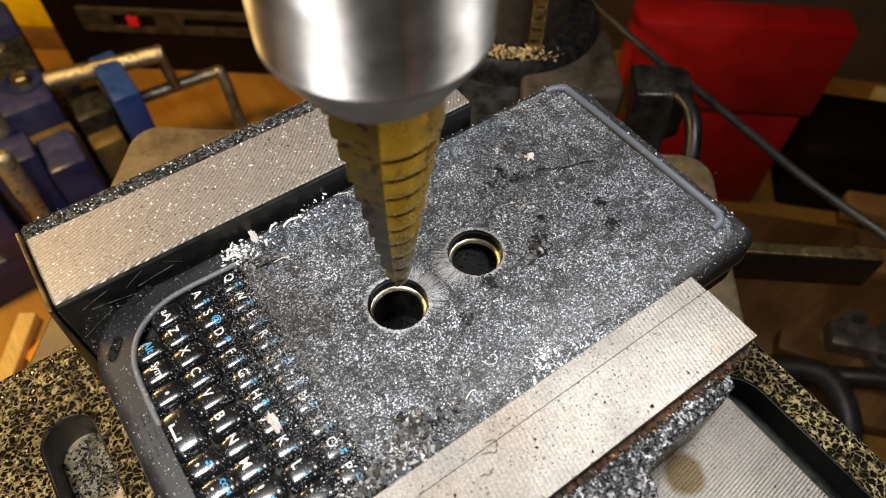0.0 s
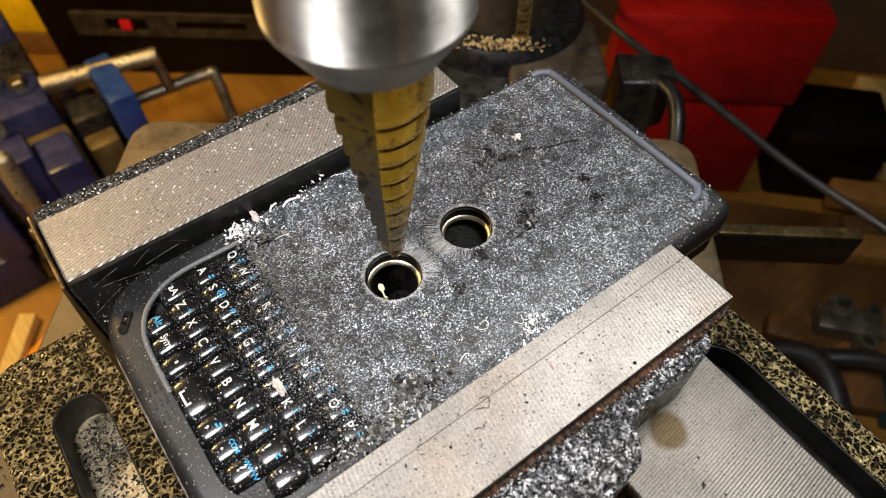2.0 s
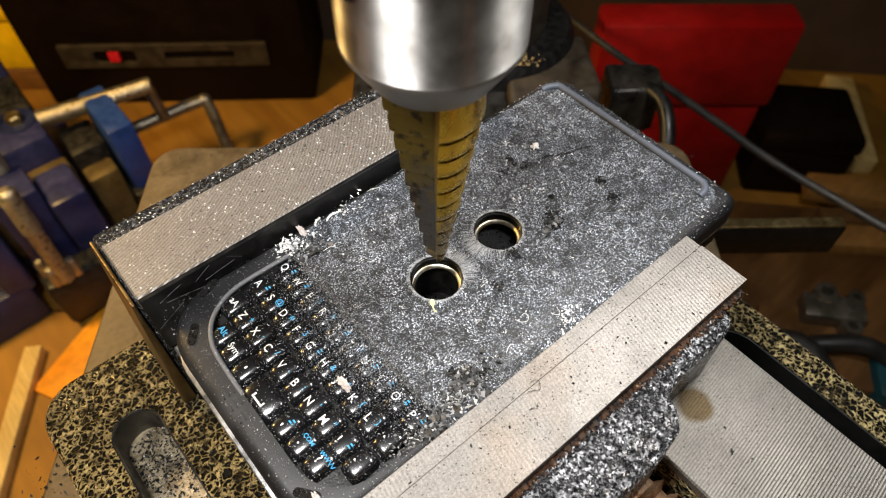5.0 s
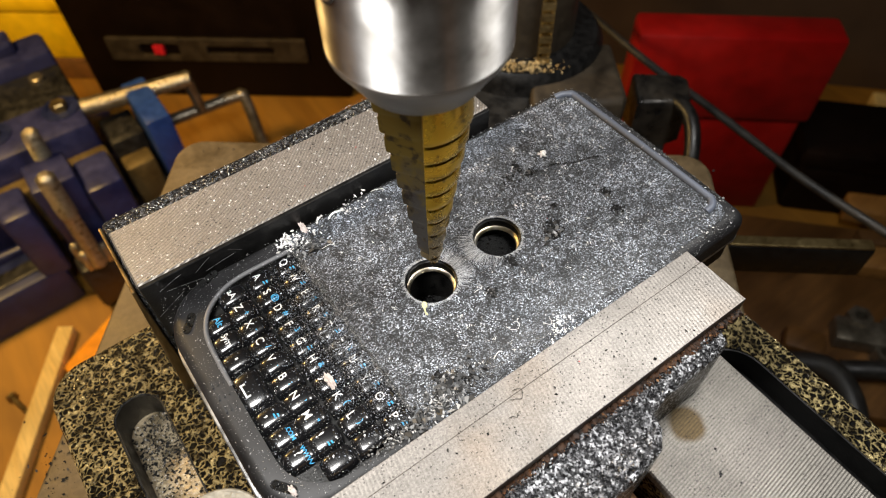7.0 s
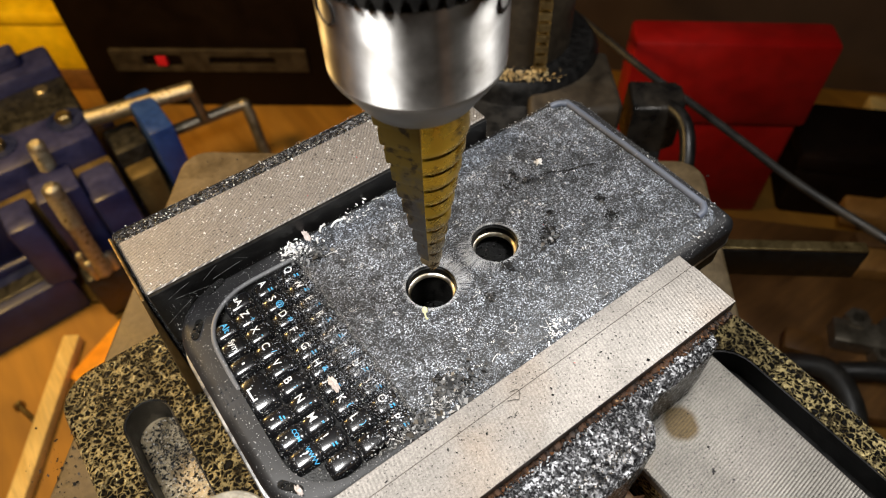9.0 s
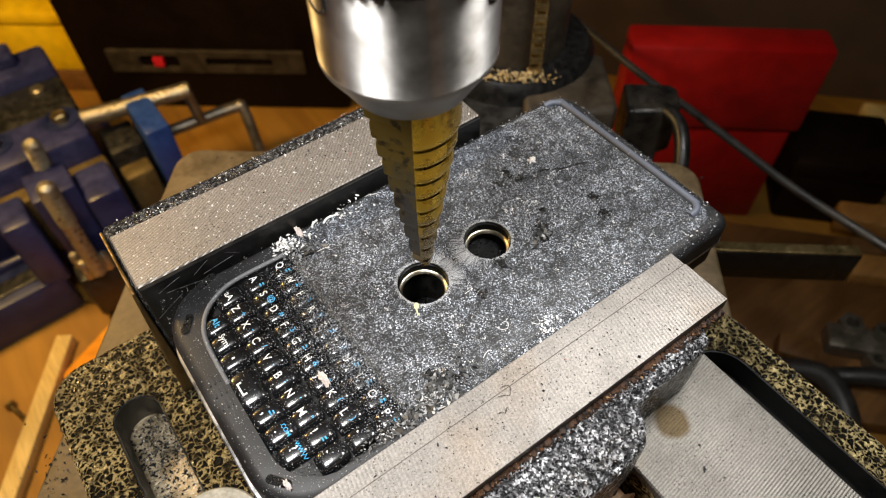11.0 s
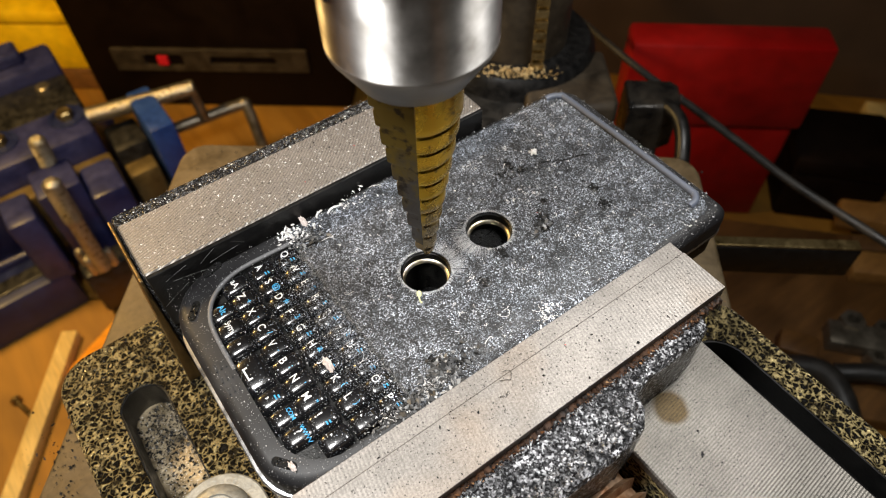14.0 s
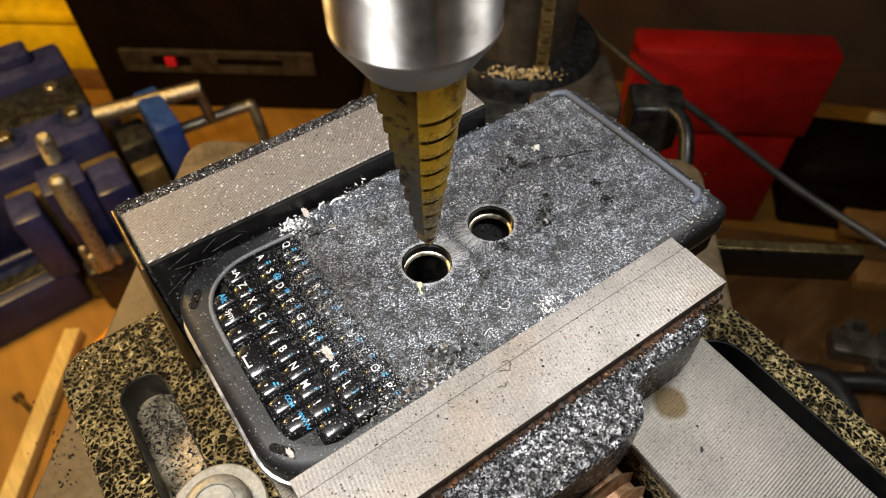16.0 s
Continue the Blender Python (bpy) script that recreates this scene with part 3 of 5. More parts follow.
def drill_press():
    d = thing("drill_press", (AXIS[0], AXIS[1], BENCH), "bench drill press with dusty square table and bare steel chuck", "drill press")

    def p(name, bm, mat_, label="", smooth=None, parent=None):
        ob = part(name, bm, mat_, parent or d, label, smooth)
        if parent is None:
            place(d, ob)
        return ob
    p("base", put(slab(rrect(-0.10, 0.24, -0.09, 0.09, 0.02), [], BENCH, BENCH + 0.025, 0.004)), M_BLACK_STEEL, "black cast base plate", 40)
    p("column", put(lathe([(0.023, BENCH + 0.02), (0.023, 0.55)], (0.170, -0.026), 40)), M_COLLAR, "dull brown steel column", 40)
    rack = boxmesh(0.145, 0.152, -0.0370, -0.0320, BENCH + 0.05, 0.30)
    for i in range(70):
        box(rack, 0.1425, 0.1455, -0.0370, -0.0320, BENCH + 0.06 + i * 0.005, BENCH + 0.0625 + i * 0.005)
    p("rack", put(rack), M_BRASS, "yellowed toothed rack on the column")
    table = slab(rrect(-0.095, 0.098, -0.0948, 0.1055, 0.010), [rrect(-0.004, 0.004, 0.045, 0.085, 0.0039), rrect(-0.004, 0.004, -0.09, -0.05, 0.0039)], -0.012, 0.0, 0.0015)
    p("table", put(table), M_TABLE, "square cast table with dusty grey-brown top", 40)
    br = slab([(0.09, -0.03), (0.135, -0.055), (0.20, -0.055), (0.20, 0.035), (0.135, 0.035), (0.09, 0.03)], [], -0.05, -0.006, 0.003)
    p("table_bracket", put(br), M_BLACK_STEEL, "black cast bracket holding the table", 40)
    col = lathe([(0.034, -0.055), (0.036, -0.052), (0.036, 0.0), (0.033, 0.004)], (0.170, -0.026), 40)
    p("collar", put(col), M_PLATE, "dark clamp collar round the column", 40)
    lug = slab([(0.122, -0.030), (0.1221, -0.0437), (0.1270, -0.0668), (0.131, -0.0690), (0.1640, -0.0655), (0.1650, -0.0600), (0.160, -0.030)], [], -0.045, 0.0, 0.003)
    p("clamp_lug", put(lug), M_COLLAR, "dusty brown clamp lug", 40)
    hub = slab([(0.137, -0.0755), (0.137, -0.0900), (0.1415, -0.0985), (0.1525, -0.0990), (0.1560, -0.0955), (0.1560, -0.0755)], [], -0.034, -0.0085, 0.0025)
    nut = p("clamp_nut", put(hub), M_NUT, "black clamp nut with worn edges", 40)
    lev = tube([(0.1470, -0.0880, -0.0135), (0.1400, -0.0925, -0.0110), (0.1320, -0.0965, -0.0115), (0.1220, -0.0975, -0.0160), (0.1120, -0.0965, -0.0250), (0.1040, -0.0940, -0.0380)], 0.0033, 14)
    part("clamp_handle", put(lev), M_PLATE, nut, "bent black clamp lever", 60).matrix_parent_inverse = Matrix()
    under = slab([(0.150, -0.0720), (0.118, -0.0560), (0.118, -0.0700), (0.136, -0.0920), (0.150, -0.0960)], [], -0.060, -0.034, 0.003)
    p("clamp_boss", put(under), M_BLACK_STEEL, "shaded black boss under the clamp", 40)
    arm = part("table_crank", put(boxmesh(0.0850, 0.0905, -0.1706, -0.020, -0.0560, -0.0385, bevel=0.001)), M_PLATE, d, "black crank arm beside the table", 40)
    place(d, arm)
    part("bare_edge", put(boxmesh(0.0853, 0.0902, -0.1700, -0.100, -0.0386, -0.0374, bevel=0.0004)), M_BRASS, arm, "bare metal edge")
    head = slab(rrect(-0.06, 0.21, -0.062, 0.055, 0.03), [], 0.27, 0.46, 0.008)
    p("head", put(head), M_BLACK_STEEL, "cast drill head", 40)
    p("spindle", lathe([(0.011, 0.170), (0.011, 0.28)], AXIS, 32), M_CHUCK, "", 40)
    ch = lathe([(0.0100, 0.1145), (0.0143, 0.1198), (0.0146, 0.1201), (0.0147, 0.1206), (0.0147, 0.1366), (0.0138, 0.1370), (0.0138, 0.172), (0.012, 0.174)], AXIS, 128)
    chuck = p("chuck", ch, M_CHUCK, "bright turned steel keyed chuck", 14)
    ring = lathe([(0.0090, 0.1128), (0.0099, 0.1125), (0.0104, 0.1128), (0.0145, 0.1193), (0.0147, 0.1198), (0.0147, 0.1204), (0.0140, 0.1203), (0.0095, 0.1148)], AXIS, 128, True)
    part("nose_ring", ring, M_CHUCK_DARK, chuck, "darker chamfered ring at the chuck's nose", 30)
    sl = bmesh.new()
    n = 44
    prof = []
    for i in range(n * 4):
        a = 2 * math.pi * i / (n * 4)
        low = (0.1368, 0.1368, 0.1386, 0.1386)[i % 4]
        prof.append((a, low))
    cx, cy = AXIS
    lo = [sl.verts.new((cx + 0.0152 * math.cos(a), cy + 0.0152 * math.sin(a), z)) for a, z in prof]
    mid = [sl.verts.new((cx + 0.0165 * math.cos(a), cy + 0.0165 * math.sin(a), z + 0.0012)) for a, z in prof]
    up = [sl.verts.new((cx + 0.0165 * math.cos(a), cy + 0.0165 * math.sin(a), 0.160)) for a, z in prof]
    inn = [sl.verts.new((cx + 0.0139 * math.cos(a), cy + 0.0139 * math.sin(a), 0.160)) for a, z in prof]
    inl = [sl.verts.new((cx + 0.0139 * math.cos(a), cy + 0.0139 * math.sin(a), 0.1374)) for a, z in prof]
    k = len(prof)
    for r0, r1 in ((lo, mid), (mid, up), (up, inn), (inn, inl), (inl, lo)):
        for i in range(k):
            sl.faces.new((r0[i], r0[(i + 1) % k], r1[(i + 1) % k], r1[i]))
    part("toothed_sleeve", sl, M_BLACK_STEEL, chuck, "blackened sleeve with key teeth")
    for a in (-180, -60, 60):
        m = Matrix.Translation((cx, cy, 0.1338)) @ Matrix.Rotation(radians(a), 4, "Z") @ Matrix.Rotation(radians(90), 4, "Y")
        kh = lathe([(0.0021, 0.0), (0.0021, 0.01477), (0.0026, 0.01481), (0.0026, 0.0)], (0, 0), 24)
        bmesh.ops.transform(kh, verts=kh.verts, matrix=m)
        part("key_hole", kh, M_HOLE, chuck, "dark round key hole", 30)


drill_press()


def step_bit():
    t = thing("step_drill_bit", (AXIS[0], AXIS[1], 0.0612), "gold-coated stepped cone drill bit worn grey near its tip", "drill bit")
    cx, cy = AXIS
    view = math.atan2(-0.113 + 0.0325, 0.005 - 0.0554)
    edge = view + radians(-8)
    bm = bmesh.new()
    secs = []
    # land, then flute, twice round
    def section(r, z, skew):
        pts = []
        for half in (0, math.pi):
            a0 = edge + half + skew
            for i in range(13):
                a = a0 + radians(88) * i / 12
                rr = r * (1 - 0.035 * i / 12)
                pts.append((cx + rr * math.cos(a), cy + rr * math.sin(a), z))
            core = 0.24 * (0.0021 + max(0.0, min(z, 0.1145) - 0.0632) * 0.150) + 0.0004
            a = a0 + radians(88 + 62)
            pts.append((cx + core * math.cos(a), cy + core * math.sin(a), z))
            a = a0 + radians(88 + 84)
            pts.append((cx + core * math.cos(a), cy + core * math.sin(a), z))
        return [bm.verts.new(q) for q in pts]
    r, z = 0.0021, 0.0652
    steps = 9
    prof = [(0.0012, 0.0620), (0.0020, 0.0622), (0.0023, 0.0628)]
    tops = 0.1145
    dz = 0.0049
    for i in range(steps):
        r2 = 0.0021 + (i + 1) * 0.00077
        r1 = prof[-1][0]
        zi = z + i * dz
        prof += [(r1 + 0.00003, zi - 0.0012), (r1 - 0.00018, zi - 0.0008), (r1 - 0.00022, zi - 0.0003), (r2 - 0.00016, zi + 0.0001), (r2, zi + 0.0005), (r2 + 0.00005, zi + 0.0016)]
    prof.append((prof[-1][0], tops))
    prof.append((0.0045, tops + 0.0003))
    prof.append((0.0045, tops + 0.02))
    low = [q for q in prof if q[1] <= 0.0645]
    for rr, zz in [(low[-1][0], 0.0640)] + [q for q in prof if q[1] > 0.0640]:
        secs.append(section(rr, zz, (zz - 0.06) * 2.2))
    k = len(secs[0])
    for a, b2 in zip(secs, secs[1:]):
        for i in range(k):
            bm.faces.new((a[i], a[(i + 1) % k], b2[(i + 1) % k], b2[i]))
    bm.faces.new(secs[0])
    bm.faces.new(secs[-1])
    tip = bmesh.new()
    main, bm = bm, tip
    pts = [section(rr, zz, (zz - 0.06) * 2.2) for rr, zz in low + [(low[-1][0] * 0.98, 0.0641)]]
    for a, b2 in zip(pts, pts[1:]):
        for i in range(k):
            bm.faces.new((a[i], a[(i + 1) % k], b2[(i + 1) % k], b2[i]))
    bm.faces.new(pts[0])
    bm.faces.new(pts[-1])
    place(t, part("tip", tip, M_BIT, t, "worn grey pilot tip", 28))
    bm = main
    body = place(t, part("bit_body", bm, M_BIT, t, "", 28))
    # flute faces take the darker coating that holds their shade
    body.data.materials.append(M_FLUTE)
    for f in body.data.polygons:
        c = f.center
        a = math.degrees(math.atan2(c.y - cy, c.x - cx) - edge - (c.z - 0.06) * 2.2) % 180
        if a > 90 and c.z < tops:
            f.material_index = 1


step_bit()


# ---- the vise ----
def vise():
    v = thing("drill_press_vise", (0.05, -0.04, 0.0), "black and gold hammer-painted drill press vise with milled steel jaws", "vise")

    def p(name, bm, mat_, label="", smooth=None, parent=None):
        ob = part(name, bm, mat_, parent or v, label, smooth)
        if parent is None:
            place(v, ob)
        return ob
    slotL = rrect(-0.0245, -0.0112, -0.056, 0.0088, 0.0066, 8)
    p("flange", slab(rrect(-0.0365, 0.004, -0.085, 0.0285, (0.01, 0.001, 0.001, 0.011), 8), [slotL], 0.0, 0.012, 0.002), M_GOLD_ENAMEL, "flange with an open slot for the bolt", 40)
    slotR = rrect(0.1042, 0.1285, -0.16, -0.0745, 0.0110, 8)
    p("flange", slab(rrect(0.1000, 0.1385, -0.175, -0.064, (0.001, 0.01, 0.012, 0.001), 8), [slotR], 0.0, 0.012, 0.002), M_GOLD_ENAMEL, "flange with an open slot for the bolt", 40)
    for o0, o1 in (((-0.0246, -0.0111, -0.0561, 0.0089), 0.0066), ((0.1041, 0.1286, -0.1601, -0.0744), 0.0110)):
        x0, x1, y0, y1 = o0
        g = 0.0006
        p("slot_wall", slab(rrect(x0, x1, y0, y1, o1, 8), [rrect(x0 + g, x1 - g, y0 + g, y1 - g, o1 - g, 8)], 0.0002, 0.0114), M_PLATE, "black inner wall of the slot", 40)
    p("slot_floor", boxmesh(-0.0242, -0.0115, -0.0556, 0.0084, 0.0001, 0.0004), M_SLOT, "scraped bright metal under the slot")
    # added floor: its black stands for the shade down in this slot
    p("slot_floor", boxmesh(0.1036, 0.1290, -0.165, -0.070, 0.0002, 0.0030), M_PLATE, "black plate added to keep the slot dark")
    core = boxmesh(0.002, 0.0345, -0.20, 0.0265, 0.0, 0.0378, bevel=0.001)
    box(core, 0.0695, 0.1015, -0.20, 0.0265, 0.0, 0.0378, bevel=0.001)
    box(core, 0.0340, 0.0700, -0.20, 0.0265, 0.0, 0.012)
    p("base_body", core, M_GOLD_ENAMEL, "black enamelled base body with a centre channel", 40)
    for x0, x1 in ((0.0005, 0.0348), (0.0692, 0.1032)):
        p("bed_rail", boxmesh(x0, x1, -0.20, 0.0, 0.0362, 0.0392, bevel=0.0004, segs=1), M_BED, "milled steel bed surface with tool marks")
    # fixed jaw
    fx = slab(rrect(-0.0012, 0.0985, 0.0012, 0.0268, 0.0015, 3), [], 0.012, 0.0575, 0.0015)
    p("fixed_jaw_body", fx, M_STRIP_ENAMEL, "black hammered body behind the fixed jaw", 40)
    p("fixed_jaw_top", boxmesh(-0.0004, 0.0978, 0.0008, 0.0196, 0.0560, 0.0600, bevel=0.0004, segs=1), M_JAW_REAR, "milled steel jaw top with arc tool marks and dust")
    flare = boxmesh(-0.0020, -0.0012, 0.0010, 0.0240, 0.0122, 0.0585, bevel=0.0004, segs=2)
    for q in flare.verts:
        if q.co.x < -0.0015:
            q.co.x -= 0.0026 * (0.0585 - q.co.z) / 0.046
    p("jaw_end", flare, M_JAW_END, "bare metal end of the fixed jaw, warm reflection painted brown")
    plate = boxmesh(-0.0002, 0.0976, -0.0001, 0.0010, 0.0395, 0.0597, bevel=0.0002, segs=1)
    p("jaw_plate", plate, M_PLATE, "scratched blackened jaw face")
    # moving jaw
    mv = slab([(0.0035, -0.0640), (0.0035, -0.0805), (0.0138, -0.0905), (0.0200, -0.0935), (0.0600, -0.0935), (0.0672, -0.0922), (0.0702, -0.0893), (0.0712, -0.0862), (0.0760, -0.0852), (0.0905, -0.0852), (0.0952, -0.0842), (0.0965, -0.0810), (0.1025, -0.0800), (0.1025, -0.0650)], [], 0.0395, 0.0572, 0.0016)
    p("moving_jaw_casting", mv, M_JAW_ENAMEL, "rough black casting speckled with painted silver glints", 40)
    p("moving_jaw_top", boxmesh(0.0033, 0.1038, -0.0802, -0.06803, 0.0545, 0.0602, bevel=0.00008, segs=1), M_JAW_FRONT, "bright milled steel jaw top with grooves and specks")
    p("jaw_plate", boxmesh(0.0034, 0.1036, -0.0680, -0.0640, 0.0395, 0.0601, bevel=0.0001, segs=1), M_JAW_FRONT, "ground steel jaw face")
    lip = bmesh.new()
    lip_rows = []
    for i in range(180):
        x = 0.0040 + i * 0.00055
        h, w = 0.0578 + rnd.uniform(-0.0003, 0.0004), rnd.uniform(0.0005, 0.0014)
        lip_rows.append([lip.verts.new((x, -0.0800, 0.0560)), lip.verts.new((x, -0.0800, h)), lip.verts.new((x, -0.0802 - w, h - 0.0003)), lip.verts.new((x, -0.0804 - w, 0.0560))])
    for a, b2 in zip(lip_rows, lip_rows[1:]):
        for i in range(4):
            lip.faces.new((a[i], a[(i + 1) % 4], b2[(i + 1) % 4], b2[i]))
    lip.faces.new(lip_rows[0])
    lip.faces.new(lip_rows[-1])
    p("rust_line", lip, M_RUST_SEAM, "rusty seam along the jaw")
    sc = bmesh.new()
    rod(sc, (0.0568, -0.075, 0.0300), (0.0568, -0.24, 0.0300), 0.0094, 36)
    n = 0
    while n < 36:
        y = -0.0935 - n * 0.0038
        m = Matrix.Translation((0.0568, y, 0.0300)) @ Matrix.Rotation(radians(90 + 4), 4, "X")
        bmesh.ops.create_cone(sc, cap_ends=True, segments=36, radius1=0.0096, radius2=0.0114, depth=0.0011, matrix=m @ Matrix.Translation((0, 0, 0.0008)))
        bmesh.ops.create_cone(sc, cap_ends=True, segments=36, radius1=0.0114, radius2=0.0096, depth=0.0011, matrix=m @ Matrix.Translation((0, 0, 0.0019)))
        n += 1
    p("screw", sc, M_RUST, "rusty threaded screw", 40)
    nut = boxmesh(0.040, 0.064, -0.0935, -0.070, 0.013, 0.0395, bevel=0.002)
    p("nut_block", nut, M_BLACK_STEEL)

    return v


VISE = vise()


def hold_down_bolt():
    t = thing("hold_down_bolt", (-0.0135, -0.0405, 0.012), "worn zinc bolt with a wide washer in the vise's slot", "bolt")
    c = (-0.0135, -0.0405)
    place(t, part("washer", lathe([(0.0045, 0.0122), (0.0118, 0.0122), (0.0121, 0.0127), (0.0121, 0.0138), (0.0117, 0.0142), (0.0045, 0.0142)], c, 48, True), M_ZINC, t, "", 40))
    hd = lathe([(0.0035, 0.0142), (0.0080, 0.0142), (0.0083, 0.0150), (0.0083, 0.0168), (0.0078, 0.0178), (0.0066, 0.0184), (0.0052, 0.0186), (0.0049, 0.0183), (0.002, 0.0183)], c, 40)
    place(t, part("bolt_head", hd, M_ZINC, t, "", 40))


hold_down_bolt()

# ---- the phone ----
HOLES = [(0.0547, -0.0333, 0.0060), (0.0748, -0.0322, 0.0058)]
PH_Z = 0.0545
TOP = PH_Z + 0.0002


def phone():
    t = thing("keyboard_phone", (0.064, -0.032, 0.0393), "dark grey keyboard phone with two holes drilled through its dusty screen", "phone")

    def p(name, bm, mat_, label="", smooth=None, parent=None):
        ob = part(name, bm, mat_, parent or t, label, smooth)
        if parent is None:
            place(t, ob)
        return ob
    rr = (0.0135, 0.0038, 0.0075, 0.0135)
    cut = [circle(x, y, r) for x, y, r in HOLES]
    p("back_shell", slab(rrect(0.0012, 0.1282, -0.0632, -0.0008, rr, 8), cut, 0.0394, 0.0462, 0.0008), M_SHELL, "dark plastic back shell", 40)
    p("trim_band", slab(rrect(-0.0003, 0.1294, -0.0638, -0.0002, rr, 8), cut, 0.0460, 0.0474, 0.0003), M_CHROME, "thin bright trim band", 40)
    p("frame", slab(rrect(0.0006, 0.1290, -0.0638, -0.0002, rr, 8), cut, 0.0473, 0.0508, 0.0004), M_SHELL, "", 40)
    p("bezel", slab(rrect(0.0006, 0.1290, -0.0638, -0.0002, rr, 8), [rrect(0.0064, 0.0400, -0.0604, -0.0062, (0.0110, 0.003, 0.003, 0.0120), 8), *cut], 0.0505, 0.0545, 0.0026), M_SHELL, "grey rubber bezel dotted with dust", 50)
    p("screen", slab(rrect(0.0335, 0.1256, -0.0606, -0.0022, (0.002, 0.0045, 0.0060, 0.002), 6), cut, 0.0535, PH_Z + 0.0002, 0.0003), M_DUST_GLASS, "black glass screen under grey drilling dust", 40)
    rim = tube([(0.1205, -0.0566, 0.0546), (0.1228, -0.0564, 0.0549), (0.1243, -0.0550, 0.0550), (0.1246, -0.0525, 0.0550), (0.1243, -0.0320, 0.0550), (0.1238, -0.0070, 0.0550), (0.1230, -0.0047, 0.0550), (0.1212, -0.0033, 0.0549), (0.1190, -0.0028, 0.0546)], 0.00100, 12)
    p("ridge", rim, M_RIDGE, "blue-grey raised ridge", 60)
    lip = tube([(0.0335, -0.0058, 0.0540), (0.0270, -0.0059, 0.0544), (0.0195, -0.0060, 0.0545), (0.0145, -0.0072, 0.0545), (0.0103, -0.0100, 0.0545), (0.0077, -0.0140, 0.0545), (0.0066, -0.0190, 0.0544), (0.0062, -0.0300, 0.0541)], 0.00055, 12)
    p("key_rim", lip, M_RIM, "grey satin rim round the keys", 60)
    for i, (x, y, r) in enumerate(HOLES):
        p("hole_floor", slab(circle(x, y, r - 0.0004), [], 0.0396 if i == 0 else 0.0486, 0.0400 if i == 0 else 0.0490), M_HOLE_FLOOR, "black crumbs and painted shade at the bottom of the hole")
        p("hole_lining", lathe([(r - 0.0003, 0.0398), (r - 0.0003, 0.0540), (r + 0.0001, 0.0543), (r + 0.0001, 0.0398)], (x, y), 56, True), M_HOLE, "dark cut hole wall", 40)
        p("metal_rim", lathe([(r - 0.0010, 0.0512), (r - 0.0009, 0.0516), (r - 0.0005, 0.05195), (r - 0.0001, 0.0521), (r - 0.0001, 0.0509)], (x, y), 56, True), M_RING, "shiny cut metal edge inside the hole", 40)
    for cx, cy, a in ((0.0052, -0.0552, -52), (0.0135, -0.0022, 18), (0.0052, -0.0108, 52)):
        m = Matrix.Translation((cx, cy, 0)) @ Matrix.Rotation(radians(a), 4, "Z")
        sl = slab(rrect(-0.0027, 0.0027, -0.0009, 0.0009, 0.00089, 5), [], 0.0535, 0.05475)
        # a flat black plate carries the shade of each open slot
        p("vent_slot", put(sl, m), M_HOLE_FLOOR, "dark oval slot in the bezel")
    for i, (w, y) in enumerate(((0.0021, -0.0275), (0.0019, -0.0308), (0.0021, -0.0341))):
        for dx in (-0.0011, 0.0, 0.0011):
            p("embossed_bar", boxmesh(0.0040 + dx - 0.0002, 0.0040 + dx + 0.0002, y - w / 2, y + w / 2, 0.0535, 0.05472), M_SHELL, "raised plain bar")
    p("key_bed", boxmesh(0.0060, 0.0337, -0.0600, -0.0044, 0.0514, 0.0524), M_HOLE, "dark gaps between the keys")
    # keys
    def key_mesh(w, h, name):
        bm = bmesh.new()
        nx, ny = 8, 14
        grid = []
        for i in range(nx + 1):
            row = []
            for j in range(ny + 1):
                u, q = -1 + 2 * i / nx, -1 + 2 * j / ny
                su, sq = u * math.sqrt(1 - 0.12 * q * q), q * math.sqrt(1 - 0.12 * u * u)
                e = max(abs(u), abs(q))
                z = 0.0018 + 0.00022 * (1 - q * q) + 0.00065 * (1 - q ** 4) + 0.00024 * u - 0.00026 * u * u - 0.0003 * abs(q) ** 8 - (0.0008 if e == 1 else 0)
                row.append(bm.verts.new((su * h / 2, sq * w / 2, z)))
            grid.append(row)
        for i in range(nx):
            for j in range(ny):
                bm.faces.new((grid[i][j], grid[i + 1][j], grid[i + 1][j + 1], grid[i][j + 1]))
        me = bpy.data.meshes.new(name)
        bmesh.ops.recalc_face_normals(bm, faces=bm.faces)
        bm.to_mesh(me)
        bm.free()
        me.materials.append(M_KEY)
        for pl in me.polygons:
            pl.use_smooth = True
        return me
    plain = key_mesh(0.00518, 0.0067, "key")
    wide = key_mesh(0.01040, 0.0064, "key")
    pitch, first = 0.00524, -0.0095
    rows = ((0.0300, "QWERTYUIOP", ["bar"] * 10), (0.0231, "ASDFGHJKL", ["bar", "@", "#", "3", "bar", "&", "*", "(", ")"]), (0.0160, "^ZXCVBNM!", ["", "+", "-", "/", ".", ";", "'", "\"", "bar"]))
    top = 0.0541
    def key_at(me, x, y):
        k = new("key", me)
        k.location = (x, y, 0.0522)
        k.parent = t
        place(t, k)
        return k
    def crown(y):
        q = max(-1.0, min(1.0, y / 0.00259))
        return 0.0018 + 0.00022 * (1 - q * q) + 0.00065 * (1 - q ** 4) - 0.0003 * abs(q) ** 8
    def legend(k, text, size, dx, dy, mat_, lab=""):
        ob = lettering(text, size, (dx, dy, 0.0), mat_, k, lab)
        bm = bmesh.new()
        bm.from_mesh(ob.data)
        bmesh.ops.triangulate(bm, faces=bm.faces)
        bmesh.ops.subdivide_edges(bm, edges=[e for e in bm.edges if e.calc_length() > 0.0004], cuts=2)
        for v in bm.verts:
            u = v.co.x / 0.00335
